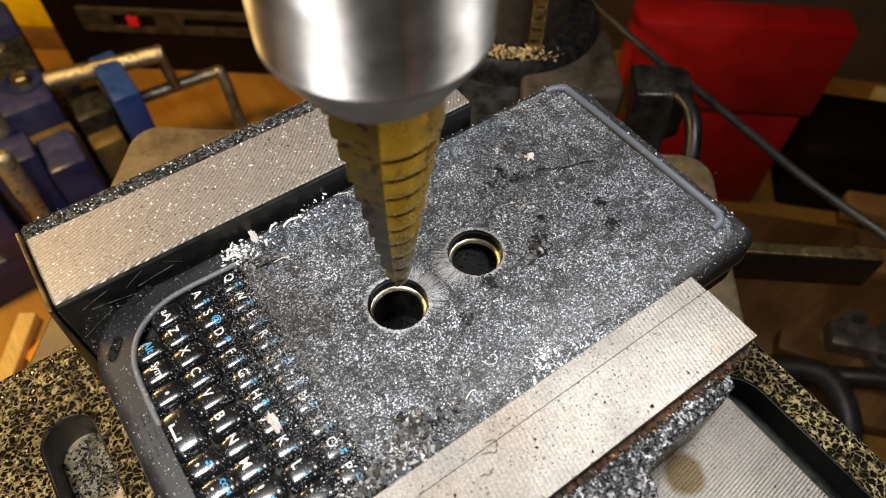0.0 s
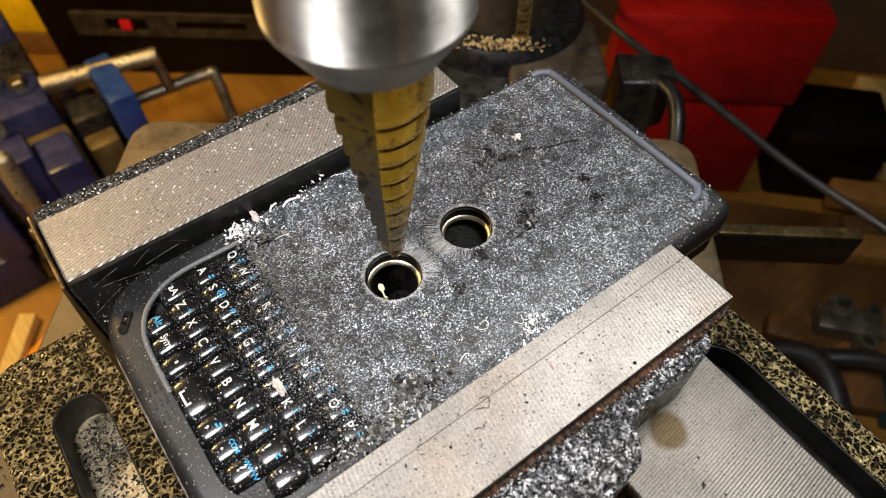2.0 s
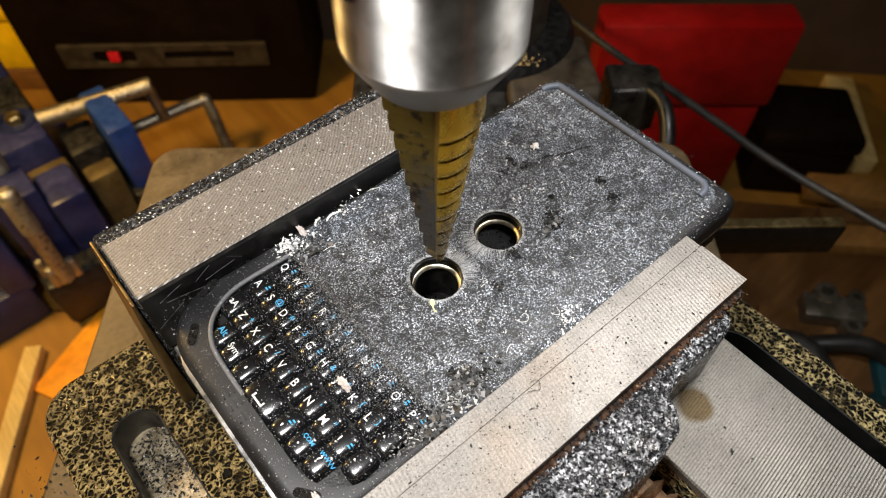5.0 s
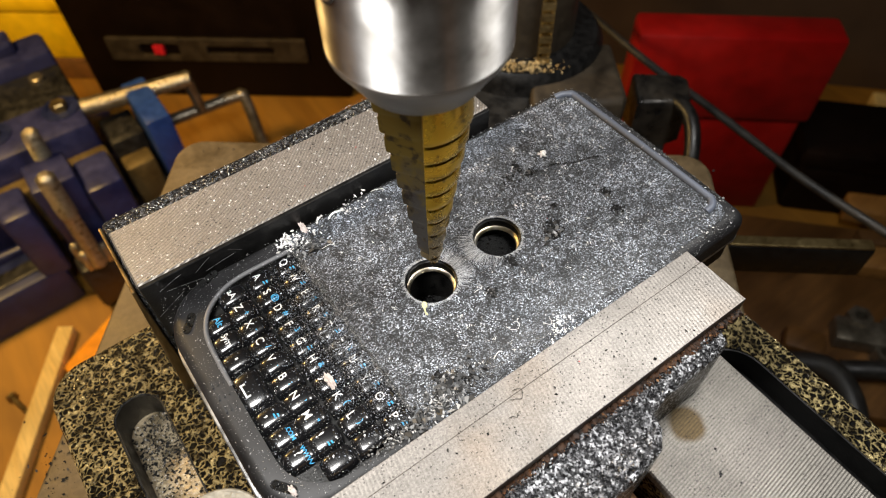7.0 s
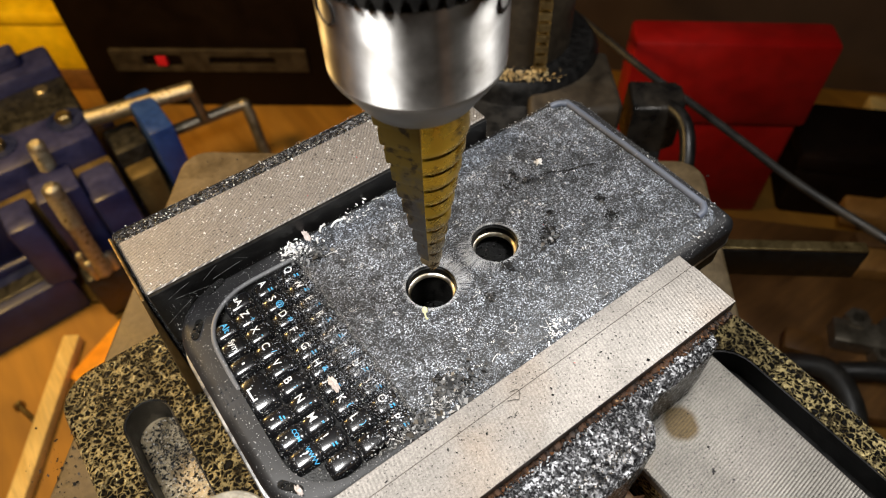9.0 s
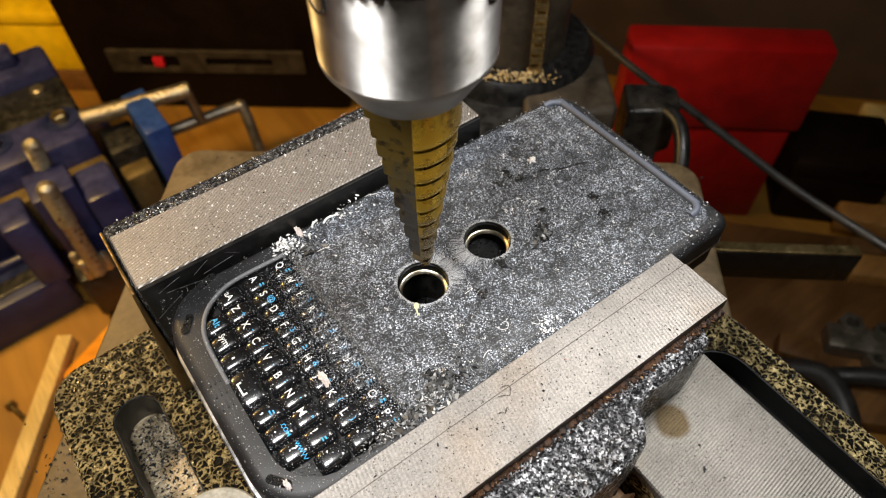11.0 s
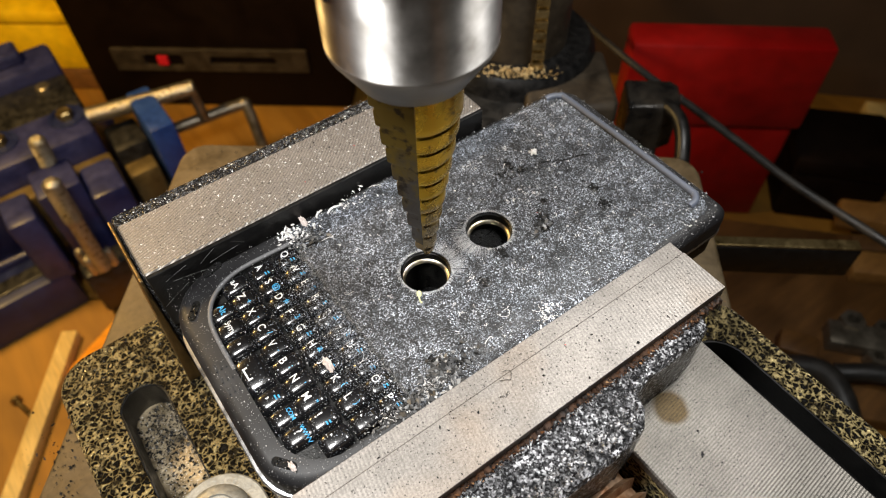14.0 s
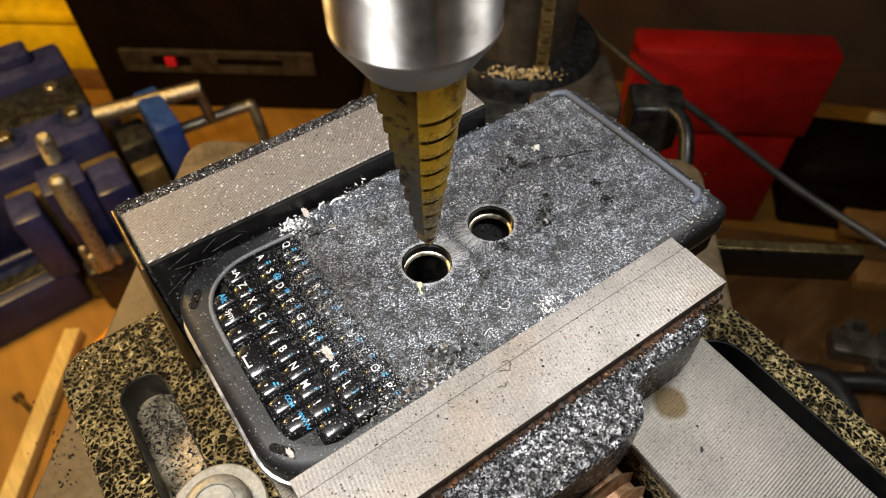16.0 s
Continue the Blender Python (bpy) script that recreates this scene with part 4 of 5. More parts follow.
            v.co.z = crown(v.co.y) + 0.00024 * u - 0.00026 * u * u + 0.00005
        bm.to_mesh(ob.data)
        bm.free()
        return ob
    def bars(k, dx, dy, mat_):
        for o in (-0.00035, 0.00035):
            bm = boxmesh(dx + o - 0.00017, dx + o + 0.00017, dy - 0.0006, dy + 0.0006, 0.0017, crown(dy) + 0.00006)
            part("legend_bar", bm, mat_, k)
    for x, text, second in rows:
        for i in range(10):
            k = key_at(plain, x, first - i * pitch)
            if i < len(text) and text[i] not in "^":
                legend(k, text[i], 0.0026, -0.0003, 0.0011 if i != 0 else 0.0010, M_LEGEND)
            if i < len(second) and second[i]:
                if second[i] == "bar":
                    bars(k, 0.0007, -0.0013, M_LEGEND_BLUE)
                else:
                    legend(k, second[i], 0.0018, 0.0006, -0.0013, M_LEGEND_BLUE, "blue printed sign")
            if text[0] == "^" and i == 0:
                legend(k, "aA", 0.0022, 0.0, 0.0, M_LEGEND)
            if text[0] == "^" and i == 9:
                part("return_mark", boxmesh(-0.0004, 0.0000, -0.0010, 0.0012, 0.0017, 0.00262), M_LEGEND, k, "white return arrow bar")
            if text[0] == "A" and i == 9:
                part("delete_mark", boxmesh(-0.0004, 0.0000, -0.0010, 0.0012, 0.0017, 0.00262), M_LEGEND, k, "white delete arrow bar")
    xr = 0.0094
    for i, txt, sz, mat_ in ((1, "Alt", 0.0022, M_LEGEND_BLUE), (2, "Sym", 0.0021, M_LEGEND), (3, "", 0, None), (6, ",", 0.003, M_LEGEND), (7, ".", 0.003, M_LEGEND), (8, "?", 0.0026, M_LEGEND)):
        k = key_at(plain, xr + 0.0006 * (abs(i - 4.5) / 4) ** 2 * 2, first - i * pitch)
        if txt:
            legend(k, txt, sz, 0.0002, 0.0003, mat_)
        if i == 8:
            legend(k, "WWW", 0.0013, 0.0014, -0.0008, M_LEGEND_BLUE)
        if i == 7:
            legend(k, ".COM", 0.0013, 0.0014, -0.0004, M_LEGEND_BLUE)
        if i == 6:
            bars(k, 0.0012, -0.0006, M_LEGEND_BLUE)
        if i == 3:
            mic = boxmesh(-0.0002, 0.0012, -0.0004, 0.0004, 0.0017, 0.00270, bevel=0.0002)
            part("microphone_mark", mic, M_LEGEND, k, "white microphone sign")
    k = key_at(wide, xr - 0.0003, first - 4.5 * pitch)
    br = boxmesh(-0.0016, -0.0012, -0.0017, 0.0017, 0.0017, 0.00266)
    box(br, -0.0012, -0.0005, -0.0017, -0.0013, 0.0017, 0.00266)
    box(br, -0.0012, -0.0005, 0.0013, 0.0017, 0.0017, 0.00266)
    part("space_mark", br, M_LEGEND, k, "white space bracket")


phone()


# ---- drilling waste ----
def waste():
    inside = lambda x, y: any((x - hx) ** 2 + (y - hy) ** 2 < (hr + 0.0003) ** 2 for hx, hy, hr in HOLES)
    off_corner = lambda x, y: x > 0.1212 and min(y + 0.0638, -0.0002 - y) < 0.008 and math.hypot(x - 0.1206, 0.0082 - min(y + 0.0638, -0.0002 - y)) > 0.0076
    def near_hole(x, y):
        return max(0.04, min(1.0, (0.0385 - math.hypot(x - HOLES[0][0], y - HOLES[0][1])) / 0.0145))
    spots = []
    while len(spots) < 22000:
        x, y = rnd.uniform(0.012, 0.1286), rnd.uniform(-0.0636, -0.0006)
        d = noise.noise(Vector((x * 60, y * 60, 0.3))) + 0.5 * noise.noise(Vector((x * 260, y * 260, 4.3)))
        far = min(math.hypot(x - hx, y - hy) for hx, hy, _ in HOLES)
        w = 0.55 + 0.42 * d + (0.06 if y < -0.05 and x < 0.08 else 0) + (0.15 if y > -0.012 else 0) - (0.25 if far < 0.010 else 0)
        if x < 0.0345:
            w *= near_hole(x, y)
        if x > 0.1236 or (y < -0.0603 and x > 0.104):
            w *= 0.5
        if inside(x, y) or rnd.random() > w or off_corner(x, y):
            continue
        s = 0.00004 + 0.00010 * rnd.random() ** 2 + (0.00030 * rnd.random() if rnd.random() < 0.06 + 0.14 * (x > 0.085) else 0)
        e = min(0.1290 - x, y + 0.0638, -0.0002 - y, 0.0026)
        drop = 0.0026 - math.sqrt(max(0.0, 0.0026 ** 2 - (0.0026 - e) ** 2))
        spots.append((x, y, (TOP if x > 0.034 else 0.0547) - drop, s, s * rnd.uniform(0.25, 0.7)))
    scatter("plastic_shavings", spots, M_WHITE_CHIP, "fine grey and white plastic and glass chips over the phone")
    flakes = []
    while len(flakes) < 1250:
        x, y = rnd.uniform(0.036, 0.1275), rnd.uniform(-0.0630, -0.0010)
        far = min(math.hypot(x - hx, y - hy) for hx, hy, _ in HOLES)
        if far < 0.009 or off_corner(x, y) or rnd.random() > 0.45 + 0.6 * noise.noise(Vector((x * 120, y * 120, 7.7))) + 0.35 * (x > 0.085) + 0.25 * (y > -0.012):
            continue
        s = 0.00009 + 0.00036 * rnd.random() ** 3
        flakes.append((x, y, TOP, s, s * rnd.uniform(0.2, 0.5)))
    scatter("plastic_shavings", flakes, M_PALE_CHIP, "larger pale flakes lying over the dusty screen")
    clumps = []
    for _ in range(170):
        cx, cy = rnd.uniform(0.037, 0.126), rnd.uniform(-0.0625, -0.0015)
        if min(math.hypot(cx - hx, cy - hy) for hx, hy, _ in HOLES) < 0.010 or off_corner(cx, cy):
            continue
        sp = rnd.uniform(0.0002, 0.0006)
        for _ in range(rnd.randint(3, 12)):
            s = rnd.uniform(0.00008, 0.00034)
            clumps.append((cx + rnd.gauss(0, sp), max(-0.0632, min(-0.0008, cy + rnd.gauss(0, sp))), TOP, s, s * rnd.uniform(0.3, 0.9)))
    scatter("plastic_shavings", clumps, M_PALE_CHIP, "torn white clumps of plastic on the dusty screen")
    edge = [(0.0365 - abs(rnd.gauss(0, 0.0085)), rnd.uniform(-0.059, -0.007), 0.0546 + rnd.uniform(0, 0.0003), 0.00004 + 0.00010 * rnd.random() ** 3, 0.00006) for _ in range(17000)]
    edge = [e for e in edge if e[0] > 0.0075]
    edge = [e for e in edge if rnd.random() < near_hole(e[0], e[1])]
    scatter("plastic_shavings", edge, M_WHITE_CHIP, "grey chips banked up where the screen meets the keys")
    bank = slab(rrect(0.0335, 0.1032, -0.0637, -0.0600, 0.0004, 2), [], 0.0530, TOP + 0.0003, 0.0002)
    tagged(finish("dust_bank", bank, M_DUST_GLASS), "grey dust packed along the moving jaw", "dust", kind="stuff")
    specks = []
    while len(specks) < 4200:
        x, y = rnd.uniform(0.0345, 0.1255), rnd.uniform(-0.0620, -0.0015)
        if inside(x, y) or off_corner(x, y) or rnd.random() > 0.35 + 0.5 * (x > 0.085) + 0.6 * noise.noise(Vector((x * 140, y * 140, 2.2))):
            continue
        s = 0.00008 + 0.00020 * rnd.random() ** 2
        specks.append((x, y, TOP, s, s * rnd.uniform(0.4, 0.9)))
    rim_specks = []
    while len(rim_specks) < 2200:
        x, y = rnd.uniform(0.1005, 0.1288), rnd.uniform(-0.0636, -0.0008)
        if (x < 0.1252 and y > -0.0602) or off_corner(x, y):
            continue
        e = min(0.1290 - x, y + 0.0638, -0.0002 - y, 0.0026)
        z = 0.0545 - (0.0026 - math.sqrt(max(0.0, 0.0026 ** 2 - (0.0026 - e) ** 2)))
        s = 0.00005 + 0.00016 * rnd.random() ** 3
        rim_specks.append((x, y, z, s, s * 0.5))
    scatter("plastic_shavings", rim_specks, M_GREY_CHIP, "fine grey specks on the phone's black edge")
    scatter("dark_crumbs", specks, M_DARK_CHIP, "black crumbs of screen strewn through the dust")
    red = [(0.0652, -0.0702, 0.0603, 0.0003, 0.0002), (0.0420, -0.0230, TOP, 0.00022, 0.0002), (0.0880, -0.0350, TOP, 0.0002, 0.0002), (0.0610, 0.0090, 0.0601, 0.0003, 0.00015), (0.0440, 0.0050, 0.0601, 0.00025, 0.00015)]
    scatter("red_crumbs", red, M_RED_DOT, "few tiny red plastic crumbs", "crumbs")
    dark_jaw = [(rnd.uniform(0.02, 0.0975), rnd.uniform(0.0015, 0.019), 0.0601, 0.00008 + 0.0003 * rnd.random() ** 3, 0.0001) for _ in range(260)]
    scatter("dark_crumbs", dark_jaw, M_DARK_CHIP, "dark crumbs on the fixed jaw")
    seam = [(rnd.gauss(0.0333, 0.0006), rnd.uniform(-0.0595, -0.0065), rnd.uniform(0.0540, 0.0548), rnd.uniform(0.00006, 0.00022), 0.00012) for _ in range(6500)]
    scatter("plastic_shavings", seam, M_GREY_CHIP, "grey dust packed between screen and keys")
    lumps = []
    for cx, cy in ((0.1055, -0.0372), (0.1042, -0.0430), (0.0730, -0.0400), (0.0930, -0.0175), (0.0945, -0.0210), (0.0895, -0.0195), (0.0882, -0.0368), (0.0862, -0.0402), (0.0868, -0.0385), (0.0420, -0.0545), (0.0445, -0.0560), (0.0400, -0.0570), (0.0380, -0.0590), (0.0475, -0.0585), (0.0340, -0.0595), (0.0355, -0.0075), (0.0375, -0.0098), (0.0920, -0.0330), (0.0640, -0.0440)):
        sx, sy = rnd.uniform(0.0004, 0.0013), rnd.uniform(0.0004, 0.0011)
        for _ in range(48):
            s = rnd.uniform(0.00018, 0.0007)
            lumps.append((cx + rnd.gauss(0, sx), cy + rnd.gauss(0, sy), TOP + 0.0001, s, s * 0.6))
    for i in range(110):
        q = i / 109
        lumps.append((0.0990 + 0.0140 * q + rnd.gauss(0, 0.0001), -0.0218 - 0.0058 * q + 0.0003 * math.sin(q * 9) + rnd.gauss(0, 0.00012), TOP + 0.0002, 0.00034, 0.0003))
    scatter("dark_crumbs", lumps, M_DARK_CHIP, "dark crumbs of screen and a torn dark line on the phone")
    # fringe of burrs pointing out of each hole
    verts, faces = [], []
    for hx, hy, hr in HOLES:
        for _ in range(1300):
            a = rnd.uniform(0, 6.283)
            r0 = hr * rnd.uniform(1.0, 1.06)
            r1 = r0 + 0.00015 + 0.0008 * rnd.random() ** 2
            da = rnd.uniform(0.003, 0.008)
            if _ >= 950:
                a = rnd.gauss(0.05 if hx < 0.06 else 3.19, 0.42)
                r0 = hr * rnd.uniform(1.0, 1.25)
                r1 = r0 + rnd.uniform(0.0010, 0.0036)
                da *= 0.55
            a1 = a + rnd.uniform(-0.14, 0.14) * (0.3 if _ >= 950 else 1)
            n0 = len(verts)
            for rr, aa, h in ((r0, a - da, 0.00006), (r0, a + da, 0.00006), (r1, a1 + da * 0.4, 0.00003), (r1, a1 - da * 0.4, 0.00003)):
                verts.append((hx + rr * math.cos(aa), hy + rr * math.sin(aa), TOP + h))
            for rr, aa in ((r0, a), (r1, a1)):
                verts.append((hx + rr * math.cos(aa), hy + rr * math.sin(aa), TOP - 0.00005))
            faces += [(n0, n0 + 1, n0 + 2, n0 + 3), (n0 + 1, n0, n0 + 4), (n0 + 2, n0 + 1, n0 + 4, n0 + 5), (n0, n0 + 3, n0 + 5, n0 + 4)]
    me = bpy.data.meshes.new("burr_fringe")
    me.from_pydata(verts, [], faces)
    me.materials.append(M_BURR)
    tagged(new("burr_fringe", me), "pale fringe of fine burrs round the drilled holes", "burrs", kind="stuff")
    near = []
    for _ in range(3600):
        x, y = rnd.uniform(0.0015, 0.034), rnd.uniform(-0.063, -0.001)
        s = 0.00004 + 0.00014 * rnd.random() ** 4
        near.append((x, y, 0.0548, s, s * 0.5))
    scatter("plastic_shavings", near, M_PALE_CHIP, "sparse pale specks over the keyboard")
    gold = []
    for _ in range(260):
        q = PRESS @ Vector((max(0.1380, rnd.gauss(0.1400, 0.0022)), rnd.gauss(-0.026, 0.0065), 0))
        s = rnd.uniform(0.0003, 0.0011)
        gold.append((q.x, q.y, 0.0040 + rnd.random() * 0.003, s, s * 0.6))
    scatter("wood_crumbs", gold, M_GOLD_CRUMB, "golden crumbs of sawdust heaped on the clamp collar", "sawdust")
    js = []
    for _ in range(2600):
        x = rnd.uniform(0.0, 0.097)
        js.append((x, rnd.uniform(0.001, 0.0262), 0.0601, 0.00006 + 0.00032 * rnd.random() ** 4, 0.00006))
    js = [(x, y, z if y < 0.0194 else 0.0578, s, f) for x, y, z, s, f in js]
    js += [(rnd.uniform(0.002, 0.096), rnd.uniform(0.002, 0.019), 0.0601, rnd.uniform(0.00025, 0.00045), 0.00012) for _ in range(45)]
    scatter("plastic_shavings", js, M_PALE_CHIP, "pale specks dusted over the fixed jaw")
    jf = []
    for _ in range(420):
        s = 0.00006 + 0.00022 * rnd.random() ** 3
        jf.append((rnd.uniform(0.004, 0.103), rnd.uniform(-0.0798, -0.0646), 0.0603, s, s * 0.5))
    jf += [(rnd.uniform(0.006, 0.102), rnd.uniform(-0.0795, -0.066), 0.0603, rnd.uniform(0.0003, 0.0006), 0.0003) for _ in range(16)]
    scatter("dark_crumbs", jf, M_DARK_CHIP, "dark crumbs on the moving jaw")
    rust = []
    for _ in range(1500):
        s = 0.00008 + 0.00045 * rnd.random() ** 3
        rust.append((rnd.uniform(0.004, 0.1025), -0.0803 - 0.0018 * rnd.random() ** 1.5, 0.0574 + rnd.uniform(0, 0.0005), s, s * 0.7))
    scatter("rust_crumbs", rust, M_RUST_CHIP, "dark rusty crumbs packed along the moving jaw's seam", "rust")
    bed = []
    for _ in range(160):
        s = 0.00008 + 0.0003 * rnd.random() ** 3
        bed.append((rnd.uniform(0.0695, 0.1028), rnd.uniform(-0.17, -0.086), 0.0393, s, s * 0.5))
    bed += [(0.0809 + rnd.uniform(-0.0006, 0.0006), -0.101 + rnd.uniform(-0.0006, 0.0006), 0.0394, 0.0004, 0.0004) for _ in range(8)]
    scatter("dark_crumbs", bed, M_DARK_CHIP, "dark crumbs on the vise bed")
    tb = []
    for _ in range(380):
        a, b2 = rnd.uniform(-0.09, 0.095), rnd.choice((rnd.uniform(0.05, 0.097), rnd.uniform(-0.099, -0.06)))
        q = PRESS @ Vector((a, b2, 0))
        s = 0.0001 + 0.0005 * rnd.random() ** 3
        tb.append((q.x, q.y, 0.0002, s, s * 0.5))
    scatter("dark_crumbs", tb, M_DARK_CHIP, "dark crumbs scattered on the drill table")
    debris = []
    for _ in range(1500):
        s = 0.0001 + 0.0007 * rnd.random() ** 3
        debris.append((rnd.uniform(-0.0238, -0.0119), rnd.uniform(-0.030, 0.0075) if rnd.random() < 0.5 else rnd.gauss(-0.002, 0.005), 0.0005, s, s * 0.5))
    debris = [d for d in debris if d[1] < 0.0078]
    scatter("dark_crumbs", debris, M_DARK_CHIP, "dark crumbs lying in the open slot")
    scatter("metal_dust", [(rnd.uniform(-0.0238, -0.0119), rnd.uniform(-0.030, 0.007), 0.0004, 0.00008 + 0.0003 * rnd.random() ** 3, 0.0001) for _ in range(1300)], M_PALE_CHIP, "pale metal dust lying in the open slot", "dust")
    debris = []
    for _ in range(150):
        s = 0.0001 + 0.0006 * rnd.random() ** 3
        debris.append((rnd.gauss(-0.044, 0.004), rnd.gauss(0.006, 0.007), 0.0002, s, s * 0.5))
    scatter("dark_crumbs", debris, M_DARK_CHIP, "dark crumbs on the drill table beside the vise")
    heap = []
    for _ in range(750):
        a, b2 = rnd.gauss(0, 1), rnd.gauss(0, 1)
        heap.append((0.0400 + a * 0.0028, -0.0600 + abs(b2) * 0.0019, TOP + 0.0009 * math.exp(-(a * a + b2 * b2) / 2) * rnd.random(), rnd.uniform(0.0001, 0.0005), 0.0002))
    for _ in range(260):
        a, b2 = rnd.gauss(0, 1), rnd.gauss(0, 1)
        heap.append((0.0270 + a * 0.0035, -0.0610 + abs(b2) * 0.0014, TOP + rnd.uniform(0, 0.0006), rnd.uniform(0.0001, 0.00045), 0.0002))
    for _ in range(70):
        heap.append((rnd.gauss(0.0390, 0.0035), -0.0625 + abs(rnd.gauss(0, 0.0022)), TOP + rnd.uniform(0, 0.0009), rnd.uniform(0.0005, 0.0011), 0.0004))
    heap = [h for h in heap if h[1] < -0.048 and h[1] > -0.0637]
    scatter("shaving_heap", heap, M_GREY_CHIP, "heap of grey crumbs along the moving jaw")
    for cx, cy, n, sp in ((0.0710, -0.0600, 120, 0.0020), (0.0330, -0.0040, 130, 0.0016), (0.0360, -0.0060, 70, 0.0020), (0.0500, -0.0030, 34, 0.0022), (0.0560, -0.0045, 22, 0.0025)):
        scatter("shaving_heap", [(cx + rnd.gauss(0, sp), max(-0.0636, min(-0.0008, cy + rnd.gauss(0, sp * 0.7))), TOP + 0.0007 * rnd.random(), 0.0001 + 0.0006 * rnd.random() ** 2, rnd.uniform(0.0001, 0.0004)) for _ in range(n)], M_PALE_CHIP, "small heap of pale plastic shavings")
    shards = []
    for cx, cy, n, sp in ((0.0430, -0.0568, 210, 0.0032), (0.0370, -0.0078, 120, 0.0024), (0.0310, -0.0600, 90, 0.0024), (0.0865, -0.0395, 40, 0.0012)):
        for _ in range(n):
            sz = 0.0002 + 0.0008 * rnd.random() ** 2
            shards.append((cx + rnd.gauss(0, sp), max(-0.0634, min(-0.0010, cy + rnd.gauss(0, sp * 0.55))), TOP + rnd.uniform(0, 0.0009), sz, sz * rnd.uniform(0.3, 0.8)))
    scatter("screen_shards", shards, M_SHARD, "crumpled dark grey shards heaped at the screen's edge", "shards")
    fan = bmesh.new()
    bmesh.ops.create_icosphere(fan, subdivisions=3, radius=1.0)
    for v in fan.verts:
        a = math.atan2(v.co.y, v.co.x)
        k = 0.65 + 0.4 * math.cos(5 * a + 0.6) + 0.35 * noise.noise(v.co * 3.1)
        v.co = Vector((0.1012 + v.co.x * 0.0013 * k, -0.0180 + v.co.y * 0.0013 * k, TOP + 0.0004 + v.co.z * 0.0005 * k))
    tagged(finish("plastic_flake", fan, M_PALE_CHIP, None, "", 50), "bright white ragged flake of plastic on the screen", "flake", "flakes on the phone")
    for i in range(16):
        x, y = rnd.uniform(0.036, 0.122), rnd.uniform(-0.061, -0.003)
        if inside(x, y):
            continue
        a, r = rnd.uniform(0, 6.28), rnd.uniform(0.0004, 0.0014)
        pts = [(x + r * (1 + 0.25 * q) * math.cos(a + q * 0.45) + rnd.gauss(0, 0.00012), y + r * math.sin(a + q * 0.45) + rnd.gauss(0, 0.00012), TOP + 0.0001 + 0.00008 * q) for q in range(rnd.randint(3, 6))]
        tagged(finish("swarf_curl", tube(pts, rnd.uniform(0.00004, 0.00009), 5), M_PALE_CHIP, None, "", 40), "thin pale curl of plastic swarf lying on the phone", "swarf", "swarf curls on the phone")
    for x, y, z, r in ((0.0625, -0.0535, PH_Z, 0.0018), (0.0690, -0.0570, PH_Z, 0.0014), (0.0505, -0.0683, 0.0603, 0.0016), (0.0478, -0.0712, 0.0603, 0.0011)):
        a0, turn = rnd.uniform(0, 6.28), rnd.uniform(0.25, 0.75)
        pts = [(x + r * (1 - 0.06 * q) * math.cos(q * turn + a0) + rnd.gauss(0, 0.00022), y + rnd.uniform(0.5, 0.8) * r * math.sin(q * turn + a0) + rnd.gauss(0, 0.00022), z + 0.00015 + 0.0002 * rnd.random()) for q in range(rnd.randint(5, 9))]
        tagged(finish("swarf_curl", tube(pts, 0.00006, 6), M_CABLE if z > PH_Z else M_PALE_CHIP, None, "", 40), "thin dark curl of swarf" if z > PH_Z else "thin pale curl of swarf on the phone", "swarf")
    for cx, cy, a, ln in ((0.0470, -0.0030, 10, 0.0042), (0.0430, -0.0022, 40, 0.0030), (0.0400, -0.0050, 70, 0.0020), (0.1020, -0.0176, 30, 0.0016), (0.0330, -0.0030, 120, 0.0026)):
        d = Vector((math.cos(radians(a)), math.sin(radians(a)), 0))
        pts = [Vector((cx, cy, TOP + 0.0002)) + d * ln * (q - 0.5) + Vector((0, 0.0003 * math.sin(q * 5), 0.0004 * math.sin(q * 3.1))) for q in (0, 0.25, 0.5, 0.75, 1)]
        bm = tube(pts, 0.00024, 6)
        for v in bm.verts:
            v.co += Vector((rnd.uniform(-1, 1), rnd.uniform(-1, 1), rnd.uniform(-0.5, 0.5))) * 0.00012
        tagged(finish("plastic_flake", bm, M_PALE_CHIP, None, "", 60), "pale torn flake of plastic on the phone", "flake", "flakes on the phone")
    for cx, cy, z, s in ((0.0232, -0.0418, 0.0553, 0.0013), (0.0062, -0.0570, 0.0549, 0.0009), (0.0385, -0.0022, 0.0548, 0.0012)):
        bm = bmesh.new()
        bmesh.ops.create_icosphere(bm, subdivisions=3, radius=1.0)
        for v in bm.verts:
            k = 1 + 0.9 * noise.noise(v.co * 2.6 + Vector((cx * 900, 0, 0)))
            v.co = Vector((cx + v.co.x * s * 0.55 * k, cy + v.co.y * s * 1.3 * k, z + 0.0001 + v.co.z * s * 0.35 * k))
        tagged(finish("plastic_chip", bm, M_PINK_CHIP, None, "", 60), "torn pinkish plastic chip", "chip")


waste()


